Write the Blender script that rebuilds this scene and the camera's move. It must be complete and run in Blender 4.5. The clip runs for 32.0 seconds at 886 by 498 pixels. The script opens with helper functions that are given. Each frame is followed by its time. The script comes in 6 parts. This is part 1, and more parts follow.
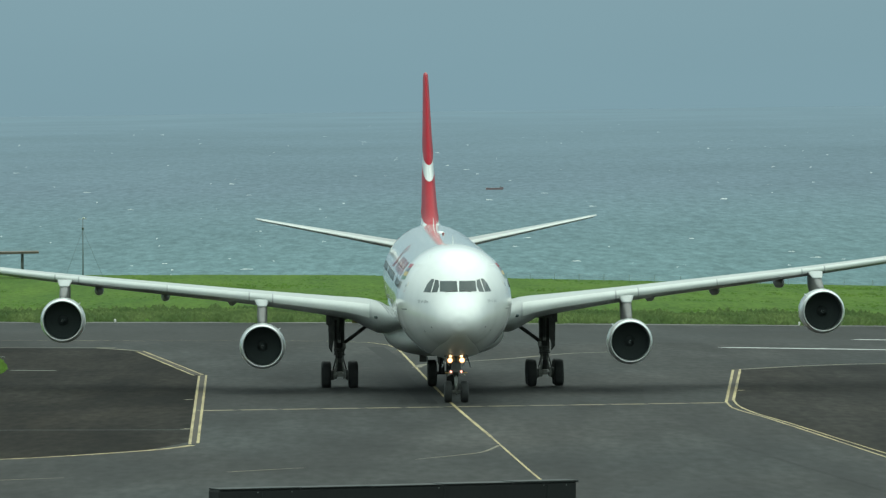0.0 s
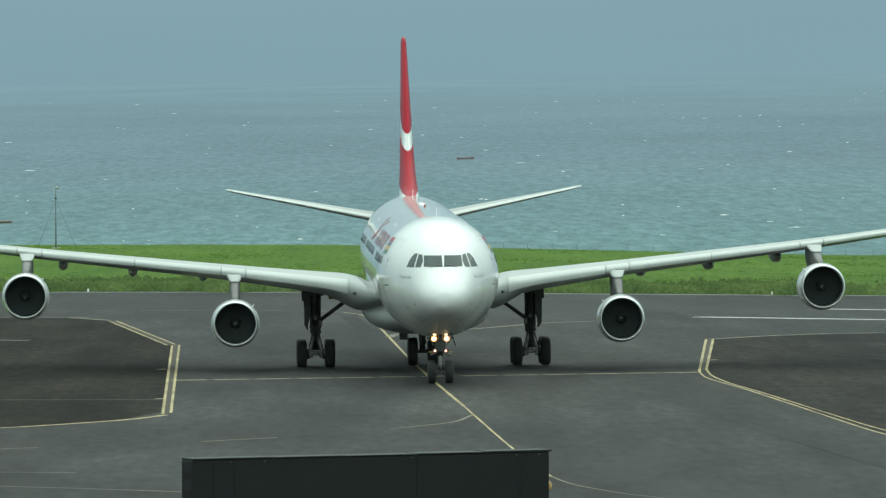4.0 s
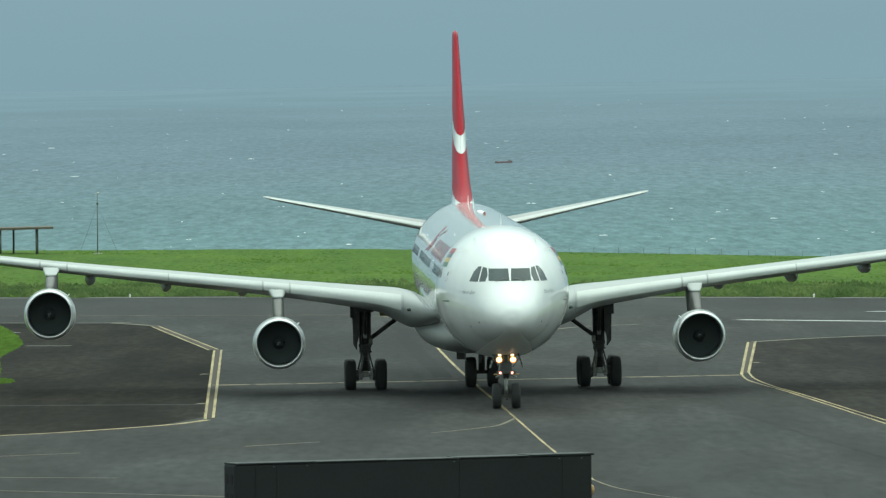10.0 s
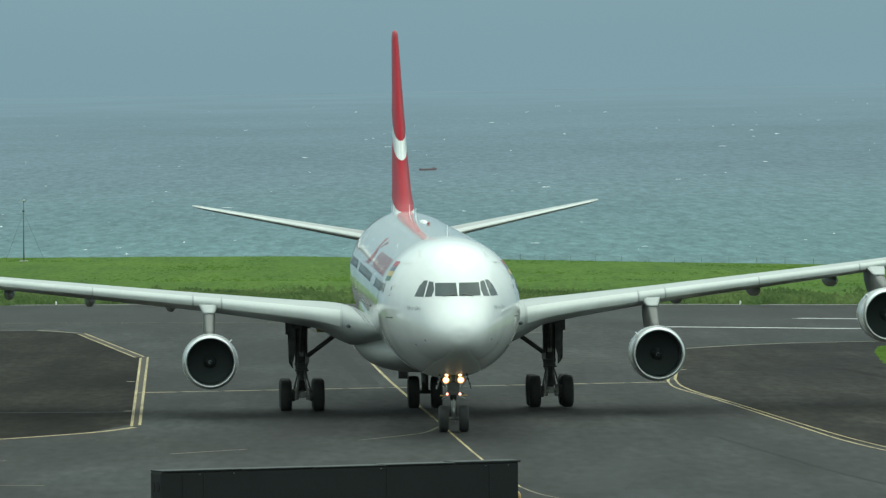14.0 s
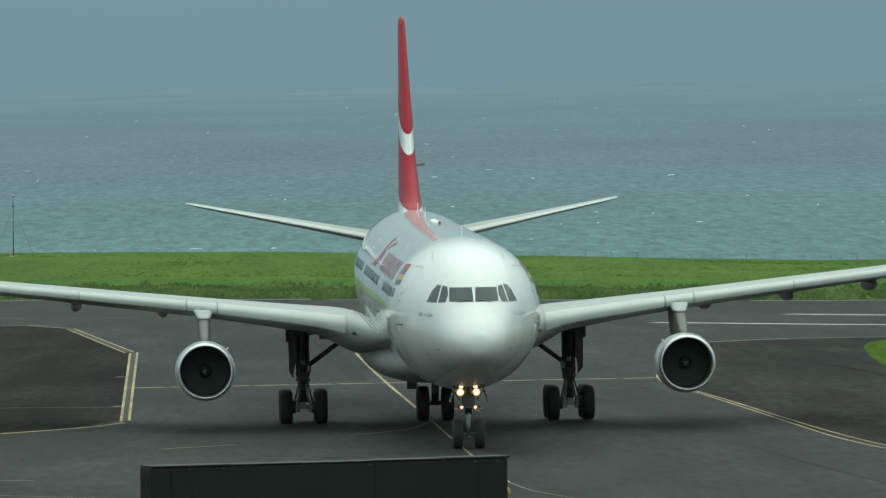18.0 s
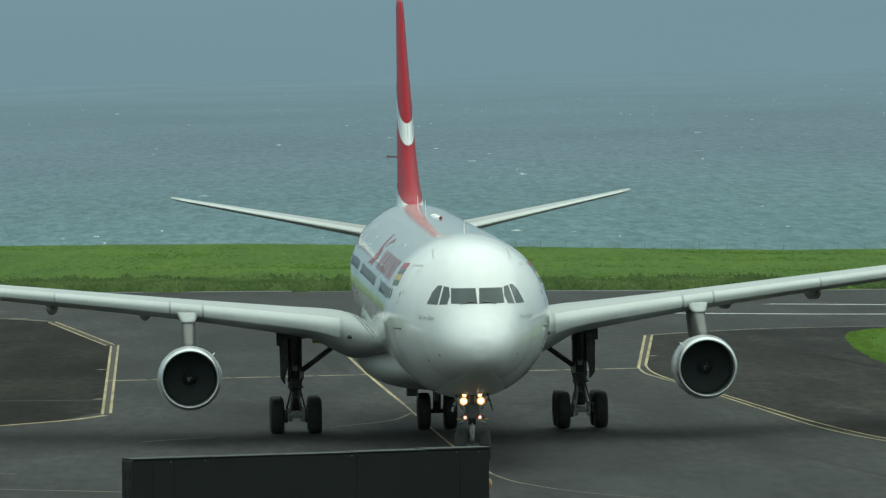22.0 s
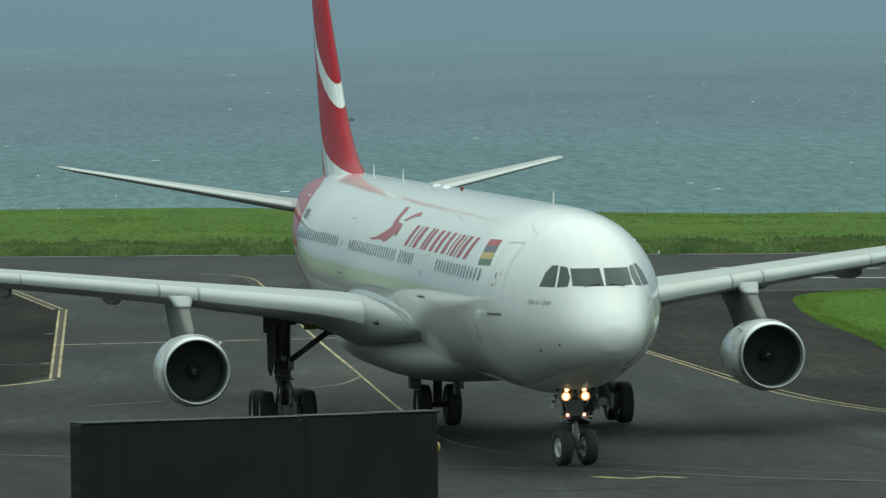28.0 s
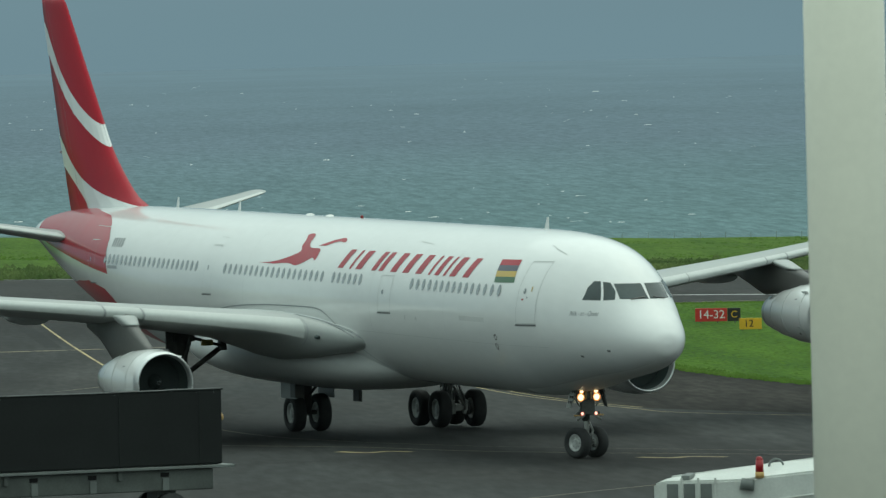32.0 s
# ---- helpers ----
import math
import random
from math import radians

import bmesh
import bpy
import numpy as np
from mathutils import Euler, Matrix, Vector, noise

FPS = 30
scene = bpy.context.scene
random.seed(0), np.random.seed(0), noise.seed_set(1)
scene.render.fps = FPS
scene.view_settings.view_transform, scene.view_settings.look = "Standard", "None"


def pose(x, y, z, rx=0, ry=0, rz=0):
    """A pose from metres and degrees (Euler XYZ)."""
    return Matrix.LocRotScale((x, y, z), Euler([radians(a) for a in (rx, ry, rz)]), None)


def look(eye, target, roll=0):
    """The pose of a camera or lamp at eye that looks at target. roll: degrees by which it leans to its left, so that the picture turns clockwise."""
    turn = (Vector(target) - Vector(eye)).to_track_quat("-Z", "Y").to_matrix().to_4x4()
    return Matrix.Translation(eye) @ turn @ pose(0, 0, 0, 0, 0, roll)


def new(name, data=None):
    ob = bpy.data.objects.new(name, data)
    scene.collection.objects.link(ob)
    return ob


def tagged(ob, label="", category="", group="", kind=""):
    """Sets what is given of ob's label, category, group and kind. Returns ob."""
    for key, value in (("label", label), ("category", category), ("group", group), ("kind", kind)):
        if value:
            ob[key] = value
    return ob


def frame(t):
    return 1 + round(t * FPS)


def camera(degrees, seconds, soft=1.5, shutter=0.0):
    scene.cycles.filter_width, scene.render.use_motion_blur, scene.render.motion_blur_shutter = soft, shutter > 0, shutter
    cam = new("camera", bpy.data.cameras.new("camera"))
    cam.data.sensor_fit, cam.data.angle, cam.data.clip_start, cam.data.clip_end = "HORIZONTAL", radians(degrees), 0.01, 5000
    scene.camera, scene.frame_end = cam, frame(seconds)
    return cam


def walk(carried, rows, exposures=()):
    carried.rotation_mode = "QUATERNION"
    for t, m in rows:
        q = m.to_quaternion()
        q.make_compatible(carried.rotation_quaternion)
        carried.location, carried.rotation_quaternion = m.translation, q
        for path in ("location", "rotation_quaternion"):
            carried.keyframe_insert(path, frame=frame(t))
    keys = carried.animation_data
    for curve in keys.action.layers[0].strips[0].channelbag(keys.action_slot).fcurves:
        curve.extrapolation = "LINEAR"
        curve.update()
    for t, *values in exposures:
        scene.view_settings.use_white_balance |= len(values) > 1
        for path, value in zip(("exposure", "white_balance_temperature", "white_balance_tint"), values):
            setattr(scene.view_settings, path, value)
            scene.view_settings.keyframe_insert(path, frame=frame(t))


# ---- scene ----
import collections

# ---- the camera: a long lens on a terrace, panned after the aircraft ----
APRON = pose(0, 0, 0, -1.0, 0.55, 0)    # the airfield falls gently towards the sea
EYE_H = 10.24                          # height of the lens over the apron
SEA_Z = -15.4


def eye_at(pan, tilt, roll, back):
    """The lens turned by pan, tilt and roll, drawn back along its line to the aircraft."""
    a, b, c = radians(pan), radians(tilt), radians(5.0)
    way = Vector((math.sin(a) * math.cos(b), math.cos(a) * math.cos(b), math.sin(b)))
    eye = Vector((-back * math.sin(c), -back * math.cos(c), EYE_H + 0.008 * back))
    return APRON @ look(eye, eye + way, roll)


def on_apron(x, y, turn=0.0, z=0.0):
    return APRON @ pose(x, y, z, 0, 0, turn)


def taxiing(x, y, turn):
    """The airliner leans a little to its right on the cambered taxiway."""
    return APRON @ pose(x, y, 0.0, 0, -0.45, turn)


EXPOSURES = [(t, stops, 6060, -6.5) for t, stops in ((0, 0.17), (2, 0.19), (6, 0.37), (7, 0.42), (9, 0.32), (13, 0.25), (16, -0.03), (18, -0.07), (23, -0.10), (27, -0.15), (29, -0.21), (31, -0.25), (32, -0.25))]
cam = camera(7.894, 32.0, soft=1.32, shutter=0.3)
walk(cam, [
    (0, eye_at(0.737, -0.525, -0.170, 0)),    (0.5, eye_at(0.709, -0.547, -0.100, 0)),    (1, eye_at(0.701, -0.598, -0.088, 0)),
    (1.5, eye_at(0.725, -0.540, -0.160, 0)),    (2, eye_at(0.776, -0.533, -0.162, 0)),    (2.5, eye_at(0.976, -0.614, -0.156, 0)),
    (3, eye_at(1.009, -0.634, -0.214, 0)),    (3.5, eye_at(0.970, -0.704, -0.177, 0)),    (5.5, eye_at(1.015, -0.966, -0.205, 0)),
    (6, eye_at(0.918, -0.934, -0.256, 0)),    (6.5, eye_at(0.843, -0.991, -0.267, 0)),    (7, eye_at(0.774, -0.914, -0.298, 0)),
    (7.5, eye_at(0.764, -0.822, -0.314, 0)),    (8, eye_at(0.783, -0.775, -0.328, 0)),    (8.5, eye_at(0.753, -0.704, -0.363, 0)),
    (9, eye_at(0.554, -0.714, -0.457, 0)),    (9.5, eye_at(0.526, -0.667, -0.412, 0)),    (10, eye_at(0.606, -0.760, -0.423, 0)),
    (10.5, eye_at(0.695, -0.708, -0.429, 0)),    (11, eye_at(0.777, -0.700, -0.485, 0)),    (11.5, eye_at(0.842, -0.731, -0.492, 0)),
    (12, eye_at(0.930, -0.707, -0.450, 0)),    (12.5, eye_at(0.925, -0.746, -0.483, 0)),    (13, eye_at(1.054, -0.701, -0.414, 0)),
    (13.5, eye_at(1.262, -0.700, -0.450, 0)),    (15.5, eye_at(1.258, -0.709, -0.443, 0)),    (16, eye_at(1.244, -0.726, -0.381, 0)),
    (16.5, eye_at(1.332, -0.731, -0.428, 0)),    (17, eye_at(1.299, -0.708, -0.413, 0)),    (17.5, eye_at(1.317, -0.743, -0.379, 0)),
    (18, eye_at(1.355, -0.741, -0.401, 0)),    (18.5, eye_at(1.443, -0.799, -0.458, 0)),    (19, eye_at(1.477, -0.812, -0.499, 0)),
    (19.5, eye_at(1.490, -0.779, -0.529, 0)),    (20, eye_at(1.522, -0.745, -0.497, 0)),    (20.5, eye_at(1.542, -0.782, -0.516, 0)),
    (21, eye_at(1.572, -0.739, -0.573, 0)),    (21.5, eye_at(1.537, -0.800, -0.559, 0)),    (22, eye_at(1.527, -0.820, -0.644, 0)),
    (22.5, eye_at(1.535, -0.831, -0.567, 0)),    (23, eye_at(1.524, -0.805, -0.569, 0)),    (23.5, eye_at(1.541, -0.763, -0.568, 0)),
    (24, eye_at(1.536, -0.763, -0.541, 0)),    (24.5, eye_at(1.535, -0.785, -0.548, 0)),    (26.5, eye_at(1.787, -0.930, -0.649, 0)),
    (27, eye_at(1.934, -0.962, -0.632, 0)),    (27.5, eye_at(1.949, -1.123, -0.612, 0)),    (28, eye_at(1.986, -1.148, -0.682, 0)),
    (28.5, eye_at(2.159, -1.125, -0.770, 0)),    (29, eye_at(2.502, -1.063, -0.730, 0)),    (29.5, eye_at(2.696, -1.121, -0.765, 0)),
    (30, eye_at(2.950, -1.242, -0.736, 0)),    (30.5, eye_at(3.151, -1.313, -0.872, 0)),    (31, eye_at(3.381, -1.302, -0.970, 0)),
    (31.1, eye_at(3.450, -1.315, -0.965, 3.60)),    (31.2, eye_at(3.546, -1.313, -0.965, 7.53)),    (31.3, eye_at(3.660, -1.285, -0.965, 11.46)),
    (31.4, eye_at(3.792, -1.242, -0.965, 15.39)),    (31.5, eye_at(4.060, -1.150, -0.965, 19.32)),    (31.6, eye_at(4.381, -1.067, -0.965, 23.25)),
    (31.7, eye_at(4.475, -1.003, -0.965, 27.18)),    (31.8, eye_at(4.525, -0.960, -0.965, 31.11)),    (31.9, eye_at(4.570, -0.938, -0.965, 35.04)),
    (32, eye_at(4.584, -0.923, -0.965, 38.97)),
], EXPOSURES)

# ---- daylight: bright overcast, the sun a broad glow above the sea ----
SUN_TO = Vector((0.24, 0.42, 0.88)).normalized()
world = bpy.data.worlds.new("overcast_sky")
scene.world = world
world.use_nodes = True
wn, wl = world.node_tree.nodes, world.node_tree.links
wn.clear()
w_out = wn.new("ShaderNodeOutputWorld")
w_bg = wn.new("ShaderNodeBackground")
w_sky = wn.new("ShaderNodeTexSky")
w_sky.sky_type, w_sky.sun_disc = "NISHITA", False
w_sky.sun_elevation, w_sky.sun_rotation = math.asin(SUN_TO.z), math.atan2(SUN_TO.x, SUN_TO.y)
w_sky.dust_density, w_sky.air_density = 4.0, 1.5
w_geo = wn.new("ShaderNodeTexCoord")
w_sep = wn.new("ShaderNodeSeparateXYZ")
w_map = wn.new("ShaderNodeMapRange")
w_map.inputs["From Min"].default_value, w_map.inputs["From Max"].default_value = 0.0, 0.9
w_ramp = wn.new("ShaderNodeValToRGB")
w_ramp.color_ramp.elements[0].color = (0.200, 0.285, 0.345, 1)
w_ramp.color_ramp.elements[1].color = (1.26, 1.29, 1.20, 1)
w_mid = w_ramp.color_ramp.elements.new(0.06)
w_mid.color = (0.185, 0.262, 0.320, 1)
w_mid2 = w_ramp.color_ramp.elements.new(0.35)
w_mid2.color = (0.70, 0.75, 0.71, 1)
w_land = wn.new("ShaderNodeValToRGB")    # over the land the overcast is brighter down to the horizon
w_land.color_ramp.elements[0].color = (0.49, 0.53, 0.51, 1)
w_land.color_ramp.elements[1].color = (1.26, 1.29, 1.20, 1)
w_side = wn.new("ShaderNodeMapRange")
w_side.interpolation_type = "SMOOTHSTEP"
w_side.inputs["From Min"].default_value, w_side.inputs["From Max"].default_value = 0.05, -0.95
w_both = wn.new("ShaderNodeMix")
w_both.data_type = "RGBA"
w_noise = wn.new("ShaderNodeTexNoise")
w_noise.inputs["Scale"].default_value, w_noise.inputs["Detail"].default_value = 5.0, 4.0
w_stretch = wn.new("ShaderNodeMapping")
w_stretch.inputs["Scale"].default_value = (1, 1, 6)
w_mul = wn.new("ShaderNodeMix")
w_mul.data_type, w_mul.blend_type = "RGBA", "MULTIPLY"
w_mul.inputs["Factor"].default_value = 1.0
w_cloud = wn.new("ShaderNodeMapRange")
w_cloud.inputs["To Min"].default_value, w_cloud.inputs["To Max"].default_value = 0.93, 1.07
w_add = wn.new("ShaderNodeMix")
w_add.data_type, w_add.blend_type = "RGBA", "ADD"
w_add.inputs["Factor"].default_value = 0.02
wl.new(w_geo.outputs["Generated"], w_sep.inputs[0])
wl.new(w_sep.outputs["Z"], w_map.inputs["Value"])
wl.new(w_map.outputs[0], w_ramp.inputs[0])
wl.new(w_geo.outputs["Generated"], w_stretch.inputs["Vector"])
wl.new(w_stretch.outputs[0], w_noise.inputs["Vector"])
wl.new(w_noise.outputs["Fac"], w_cloud.inputs["Value"])
wl.new(w_map.outputs[0], w_land.inputs[0])
wl.new(w_sep.outputs["Y"], w_side.inputs["Value"])
wl.new(w_side.outputs[0], w_both.inputs["Factor"])
wl.new(w_ramp.outputs[0], w_both.inputs[6])
wl.new(w_land.outputs[0], w_both.inputs[7])
wl.new(w_both.outputs[2], w_mul.inputs[6])
wl.new(w_cloud.outputs[0], w_mul.inputs[7])
wl.new(w_mul.outputs[2], w_add.inputs[6])
wl.new(w_sky.outputs[0], w_add.inputs[7])
wl.new(w_add.outputs[2], w_bg.inputs["Color"])
w_bg.inputs["Strength"].default_value = 1.0
wl.new(w_bg.outputs[0], w_out.inputs["Surface"])
sun = new("sun", bpy.data.lights.new("sun", "SUN"))
sun.data.energy, sun.data.angle, sun.data.color = 0.66, radians(88), (1.0, 0.97, 0.90)
sun.matrix_world = look((0, 0, 60), Vector((0, 0, 60)) - SUN_TO)


# ---- materials ----
def material(name, color, rough=0.5, metal=0.0, spots=0.0, scale=1.0, fine=0.0, bump=0.0, coat=0.0, second=None,
             stretch=(1, 1, 1), emit=0.0, spec=0.5, per_piece=0.0):
    """A surface with stains at one scale, grain at a finer one, and relief."""
    m = bpy.data.materials.new(name)
    m.use_nodes = True
    n, l = m.node_tree.nodes, m.node_tree.links
    b = n["Principled BSDF"]
    b.inputs["Base Color"].default_value = (*color, 1)
    b.inputs["Roughness"].default_value = rough
    b.inputs["Metallic"].default_value = metal
    b.inputs["Coat Weight"].default_value = coat
    b.inputs["Coat Roughness"].default_value = 0.08
    b.inputs["Specular IOR Level"].default_value = spec
    if emit:
        b.inputs["Emission Color"].default_value = (*color, 1)
        b.inputs["Emission Strength"].default_value = emit
    if spots or fine or bump:
        co = n.new("ShaderNodeTexCoord")
        mp = n.new("ShaderNodeMapping")
        mp.inputs["Scale"].default_value = stretch
        l.new(co.outputs["Object"], mp.inputs["Vector"])
        n1 = n.new("ShaderNodeTexNoise")
        n1.inputs["Scale"].default_value, n1.inputs["Detail"].default_value = scale, 6.0
        l.new(mp.outputs[0], n1.inputs["Vector"])
        n2 = n.new("ShaderNodeTexNoise")
        n2.inputs["Scale"].default_value, n2.inputs["Detail"].default_value = scale * 14, 4.0
        l.new(mp.outputs[0], n2.inputs["Vector"])
        r1 = n.new("ShaderNodeMapRange")
        r1.inputs["From Min"].default_value, r1.inputs["From Max"].default_value = 0.32, 0.68
        l.new(n1.outputs["Fac"], r1.inputs["Value"])
        mix = n.new("ShaderNodeMix")
        mix.data_type = "RGBA"
        dark = second or tuple(c * (1 - spots) for c in color)
        mix.inputs[6].default_value, mix.inputs[7].default_value = (*dark, 1), (*color, 1)
        l.new(r1.outputs[0], mix.inputs["Factor"])
        r2 = n.new("ShaderNodeMapRange")
        r2.inputs["From Min"].default_value, r2.inputs["From Max"].default_value = 0.3, 0.7
        r2.inputs["To Min"].default_value, r2.inputs["To Max"].default_value = 1 - fine, 1 + fine
        l.new(n2.outputs["Fac"], r2.inputs["Value"])
        mul = n.new("ShaderNodeMix")
        mul.data_type, mul.blend_type = "RGBA", "MULTIPLY"
        mul.inputs["Factor"].default_value = 1.0
        l.new(mix.outputs[2], mul.inputs[6])
        l.new(r2.outputs[0], mul.inputs[7])
        last = mul.outputs[2]
        if per_piece:
            oi = n.new("ShaderNodeObjectInfo")
            r3 = n.new("ShaderNodeMapRange")
            r3.inputs["To Min"].default_value, r3.inputs["To Max"].default_value = 1 - per_piece, 1 + per_piece
            l.new(oi.outputs["Random"], r3.inputs["Value"])
            mul2 = n.new("ShaderNodeMix")
            mul2.data_type, mul2.blend_type = "RGBA", "MULTIPLY"
            mul2.inputs["Factor"].default_value = 1.0
            l.new(last, mul2.inputs[6])
            l.new(r3.outputs[0], mul2.inputs[7])
            last = mul2.outputs[2]
        l.new(last, b.inputs["Base Color"])
        rr = n.new("ShaderNodeMapRange")
        rr.inputs["To Min"].default_value, rr.inputs["To Max"].default_value = max(0.02, rough - 0.08), min(1.0, rough + 0.08)
        l.new(n1.outputs["Fac"], rr.inputs["Value"])
        l.new(rr.outputs[0], b.inputs["Roughness"])
        if bump:
            bp = n.new("ShaderNodeBump")
            bp.inputs["Strength"].default_value, bp.inputs["Distance"].default_value = 1.0, bump
            l.new(n2.outputs["Fac"], bp.inputs["Height"])
            l.new(bp.outputs[0], b.inputs["Normal"])
    return m


PAINT_WHITE = material("aircraft_white", (0.785, 0.805, 0.795), 0.45, 0, 0.07, 0.25, 0.02, 0, 1.0, stretch=(1, 0.35, 1), spec=0.3)
PAINT_DULL = material("aircraft_white_dull", (0.785, 0.805, 0.795), 0.62, 0, 0.07, 0.25, 0.02, 0, 1.0, stretch=(1, 0.35, 1), spec=0.1)
PAINT_DULL.node_tree.nodes["Principled BSDF"].inputs["Coat Weight"].default_value = 0.25
PAINT_DULL.node_tree.nodes["Principled BSDF"].inputs["Coat Roughness"].default_value = 0.42
# the hull's white again, darkened for the shade under the wings
PAINT_WHITE_SHADED = material("belly_white_shaded", (0.50, 0.52, 0.51), 0.55, 0, 0.12, 0.25, 0.03, 0, 0.3, stretch=(1, 0.35, 1), spec=0.2)
PAINT_RED = material("aircraft_red", (0.37, 0.008, 0.024), 0.5, 0, 0.12, 0.3, 0.02, 0, 0.20, spec=0.1)
TAIL_RED = material("glossy_tail_red", (0.40, 0.014, 0.032), 0.45, 0, 0.1, 0.3, 0.02, 0, 0.6, spec=0.3)
MARK_RED = material("marking_red", (0.36, 0.009, 0.026), 0.5, 0, 0.1, 0.6, 0.03, 0, 0.6, spec=0.1)
PAINT_GREY = material("wing_grey", (0.38, 0.405, 0.395), 0.42, 0, 0.12, 0.4, 0.03, 0, 0.08, stretch=(1, 0.4, 1))
SLAT = material("slat_grey", (0.55, 0.58, 0.56), 0.38, 0.0, 0.10, 0.5, 0.03, 0, 0.05)
PANEL_LINE = material("panel_line", (0.16, 0.17, 0.17), 0.6, 0, 0.2, 2, 0.05)
SKIN_JOINT = material("skin_joint", (0.66, 0.68, 0.67), 0.5, 0, 0.1, 2, 0.05, 0, 0.9)
FAINT_MARK = material("faint_panel_line", (0.52, 0.54, 0.53), 0.5, 0, 0.1, 2, 0.05)
GREY_MARK = material("grey_marking", (0.30, 0.32, 0.33), 0.5, 0, 0.1, 2, 0.05)
CHROME = material("polished_lip", (0.74, 0.76, 0.76), 0.32, 0.7, 0.1, 1.0, 0.03)
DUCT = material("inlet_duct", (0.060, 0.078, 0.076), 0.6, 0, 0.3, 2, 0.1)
SPINNER = material("spinner_black", (0.036, 0.046, 0.046), 0.7, 0, 0.2, 3, 0.05, spec=0.2)
BEACON_DARK = material("beacon_dark_red", (0.20, 0.010, 0.010), 0.3, 0, 0.2, 3, 0.05)
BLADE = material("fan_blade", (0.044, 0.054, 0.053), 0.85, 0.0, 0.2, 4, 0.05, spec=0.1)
PYLON = material("pylon_grey", (0.125, 0.127, 0.120), 0.45, 0, 0.25, 1.2, 0.06)
EXHAUST = material("exhaust_metal", (0.20, 0.17, 0.15), 0.45, 0.8, 0.3, 2, 0.06)
GLASS_DARK = material("cockpit_glass", (0.058, 0.080, 0.080), 0.08, 0, 0.3, 1.2, 0.05, 0, 0.0, spec=0.4)
CABIN_GLASS = material("cabin_window", (0.25, 0.28, 0.29), 0.12, 0, 0.1, 1.0, 0.05, 0, 1.0)
RUBBER = material("tyre_rubber", (0.035, 0.038, 0.038), 0.78, 0, 0.35, 3, 0.15, 0.003)
RIM = material("wheel_rim", (0.58, 0.60, 0.58), 0.45, 0.3, 0.35, 5, 0.1)
GEAR = material("gear_dark", (0.115, 0.120, 0.114), 0.5, 0.3, 0.4, 4, 0.1)
GEAR_LIGHT = material("gear_light", (0.32, 0.33, 0.31), 0.45, 0.2, 0.4, 4, 0.1)
LAMP_ON = material("landing_lamp", (1.0, 0.70, 0.40), 0.3, emit=2.6)
# orange glare of the landing lamps, as a glowing ring
LAMP_GLOW = material("lamp_glare", (1.0, 0.36, 0.10), 0.3, emit=1.0)
LAMP_SMALL = material("taxi_lamp", (1.0, 0.62, 0.48), 0.3, emit=1.8)
LAMP_RED = material("lamp_red_glare", (0.8, 0.06, 0.04), 0.3, emit=0.6)
PRIMER = material("chromate_primer", (0.42, 0.38, 0.10), 0.5, 0, 0.3, 4, 0.1)
BEACON_DEEP = material("beacon_deep_red", (0.34, 0.010, 0.016), 0.3, 0, 0.2, 3, 0.05)
FLAG_BLUE = material("flag_blue", (0.045, 0.05, 0.085), 0.4, 0, 0.1, 1, 0.02, 0, 0.35)
FLAG_YELLOW = material("flag_yellow", (0.52, 0.36, 0.06), 0.4, 0, 0.1, 1, 0.02, 0, 0.35)
FLAG_GREEN = material("flag_green", (0.035, 0.12, 0.05), 0.4, 0, 0.1, 1, 0.02, 0, 0.35)
YELLOW_LINE = material("yellow_line_paint", (0.46, 0.38, 0.18), 0.7, 0, 0.0, 1.6, 0.30, second=(0.19, 0.145, 0.066), stretch=(1, 0.12, 1))
RUST_STRIP = material("rusty_brown_strip", (0.040, 0.026, 0.012), 0.85, 0, 0.0, 1.2, 0.25, second=(0.020, 0.016, 0.010), stretch=(1, 0.15, 1))
YELLOW_FAINT = material("worn_yellow_paint", (0.17, 0.145, 0.085), 0.75, 0, 0.0, 0.35, 0.25, second=(0.075, 0.072, 0.06))
YELLOW_HOLD = material("holding_line_paint", (0.24, 0.20, 0.11), 0.75, 0, 0.0, 0.35, 0.25, second=(0.12, 0.105, 0.07))
EDGE_PALE = material("worn_edge_strip", (0.17, 0.17, 0.15), 0.8, 0, 0.0, 0.3, 0.2, second=(0.10, 0.10, 0.09))
WHITE_LINE = material("white_line_paint", (0.50, 0.51, 0.50), 0.7, 0, 0.0, 0.4, 0.2, second=(0.30, 0.30, 0.30))
GRASS = material("grass", (0.086, 0.142, 0.025), 0.9, 0, 0.0, 0.16, 0.22, 0.0, second=(0.055, 0.104, 0.017), stretch=(1, 0.10, 1), spec=0.05)
GRASS_NEAR = material("grass_lawn", (0.076, 0.142, 0.017), 0.9, 0, 0.0, 0.30, 0.36, 0.0, second=(0.042, 0.090, 0.011), stretch=(1, 0.16, 1), spec=0.05)
TUFT = material("grass_tufts", (0.086, 0.142, 0.025), 0.9, 0, 0.0, 0.16, 0.22, second=(0.055, 0.104, 0.017), stretch=(1, 0.10, 1), spec=0.05)
SCRUB = material("verge_scrub", (0.088, 0.122, 0.040), 0.9, 0, 0.0, 0.30, 0.28, second=(0.038, 0.066, 0.020), stretch=(1, 0.2, 1), spec=0.05)
BLACK_PANEL = material("black_panel", (0.0160, 0.0188, 0.0182), 0.72, 0, 0.25, 0.8, 0.08, spec=0.25)
BLACK_EDGE = material("black_edge", (0.014, 0.019, 0.018), 0.6, 0, 0.25, 1.2, 0.08, spec=0.3)
HOLE = material("hole_black", (0.004, 0.004, 0.004), 0.9)
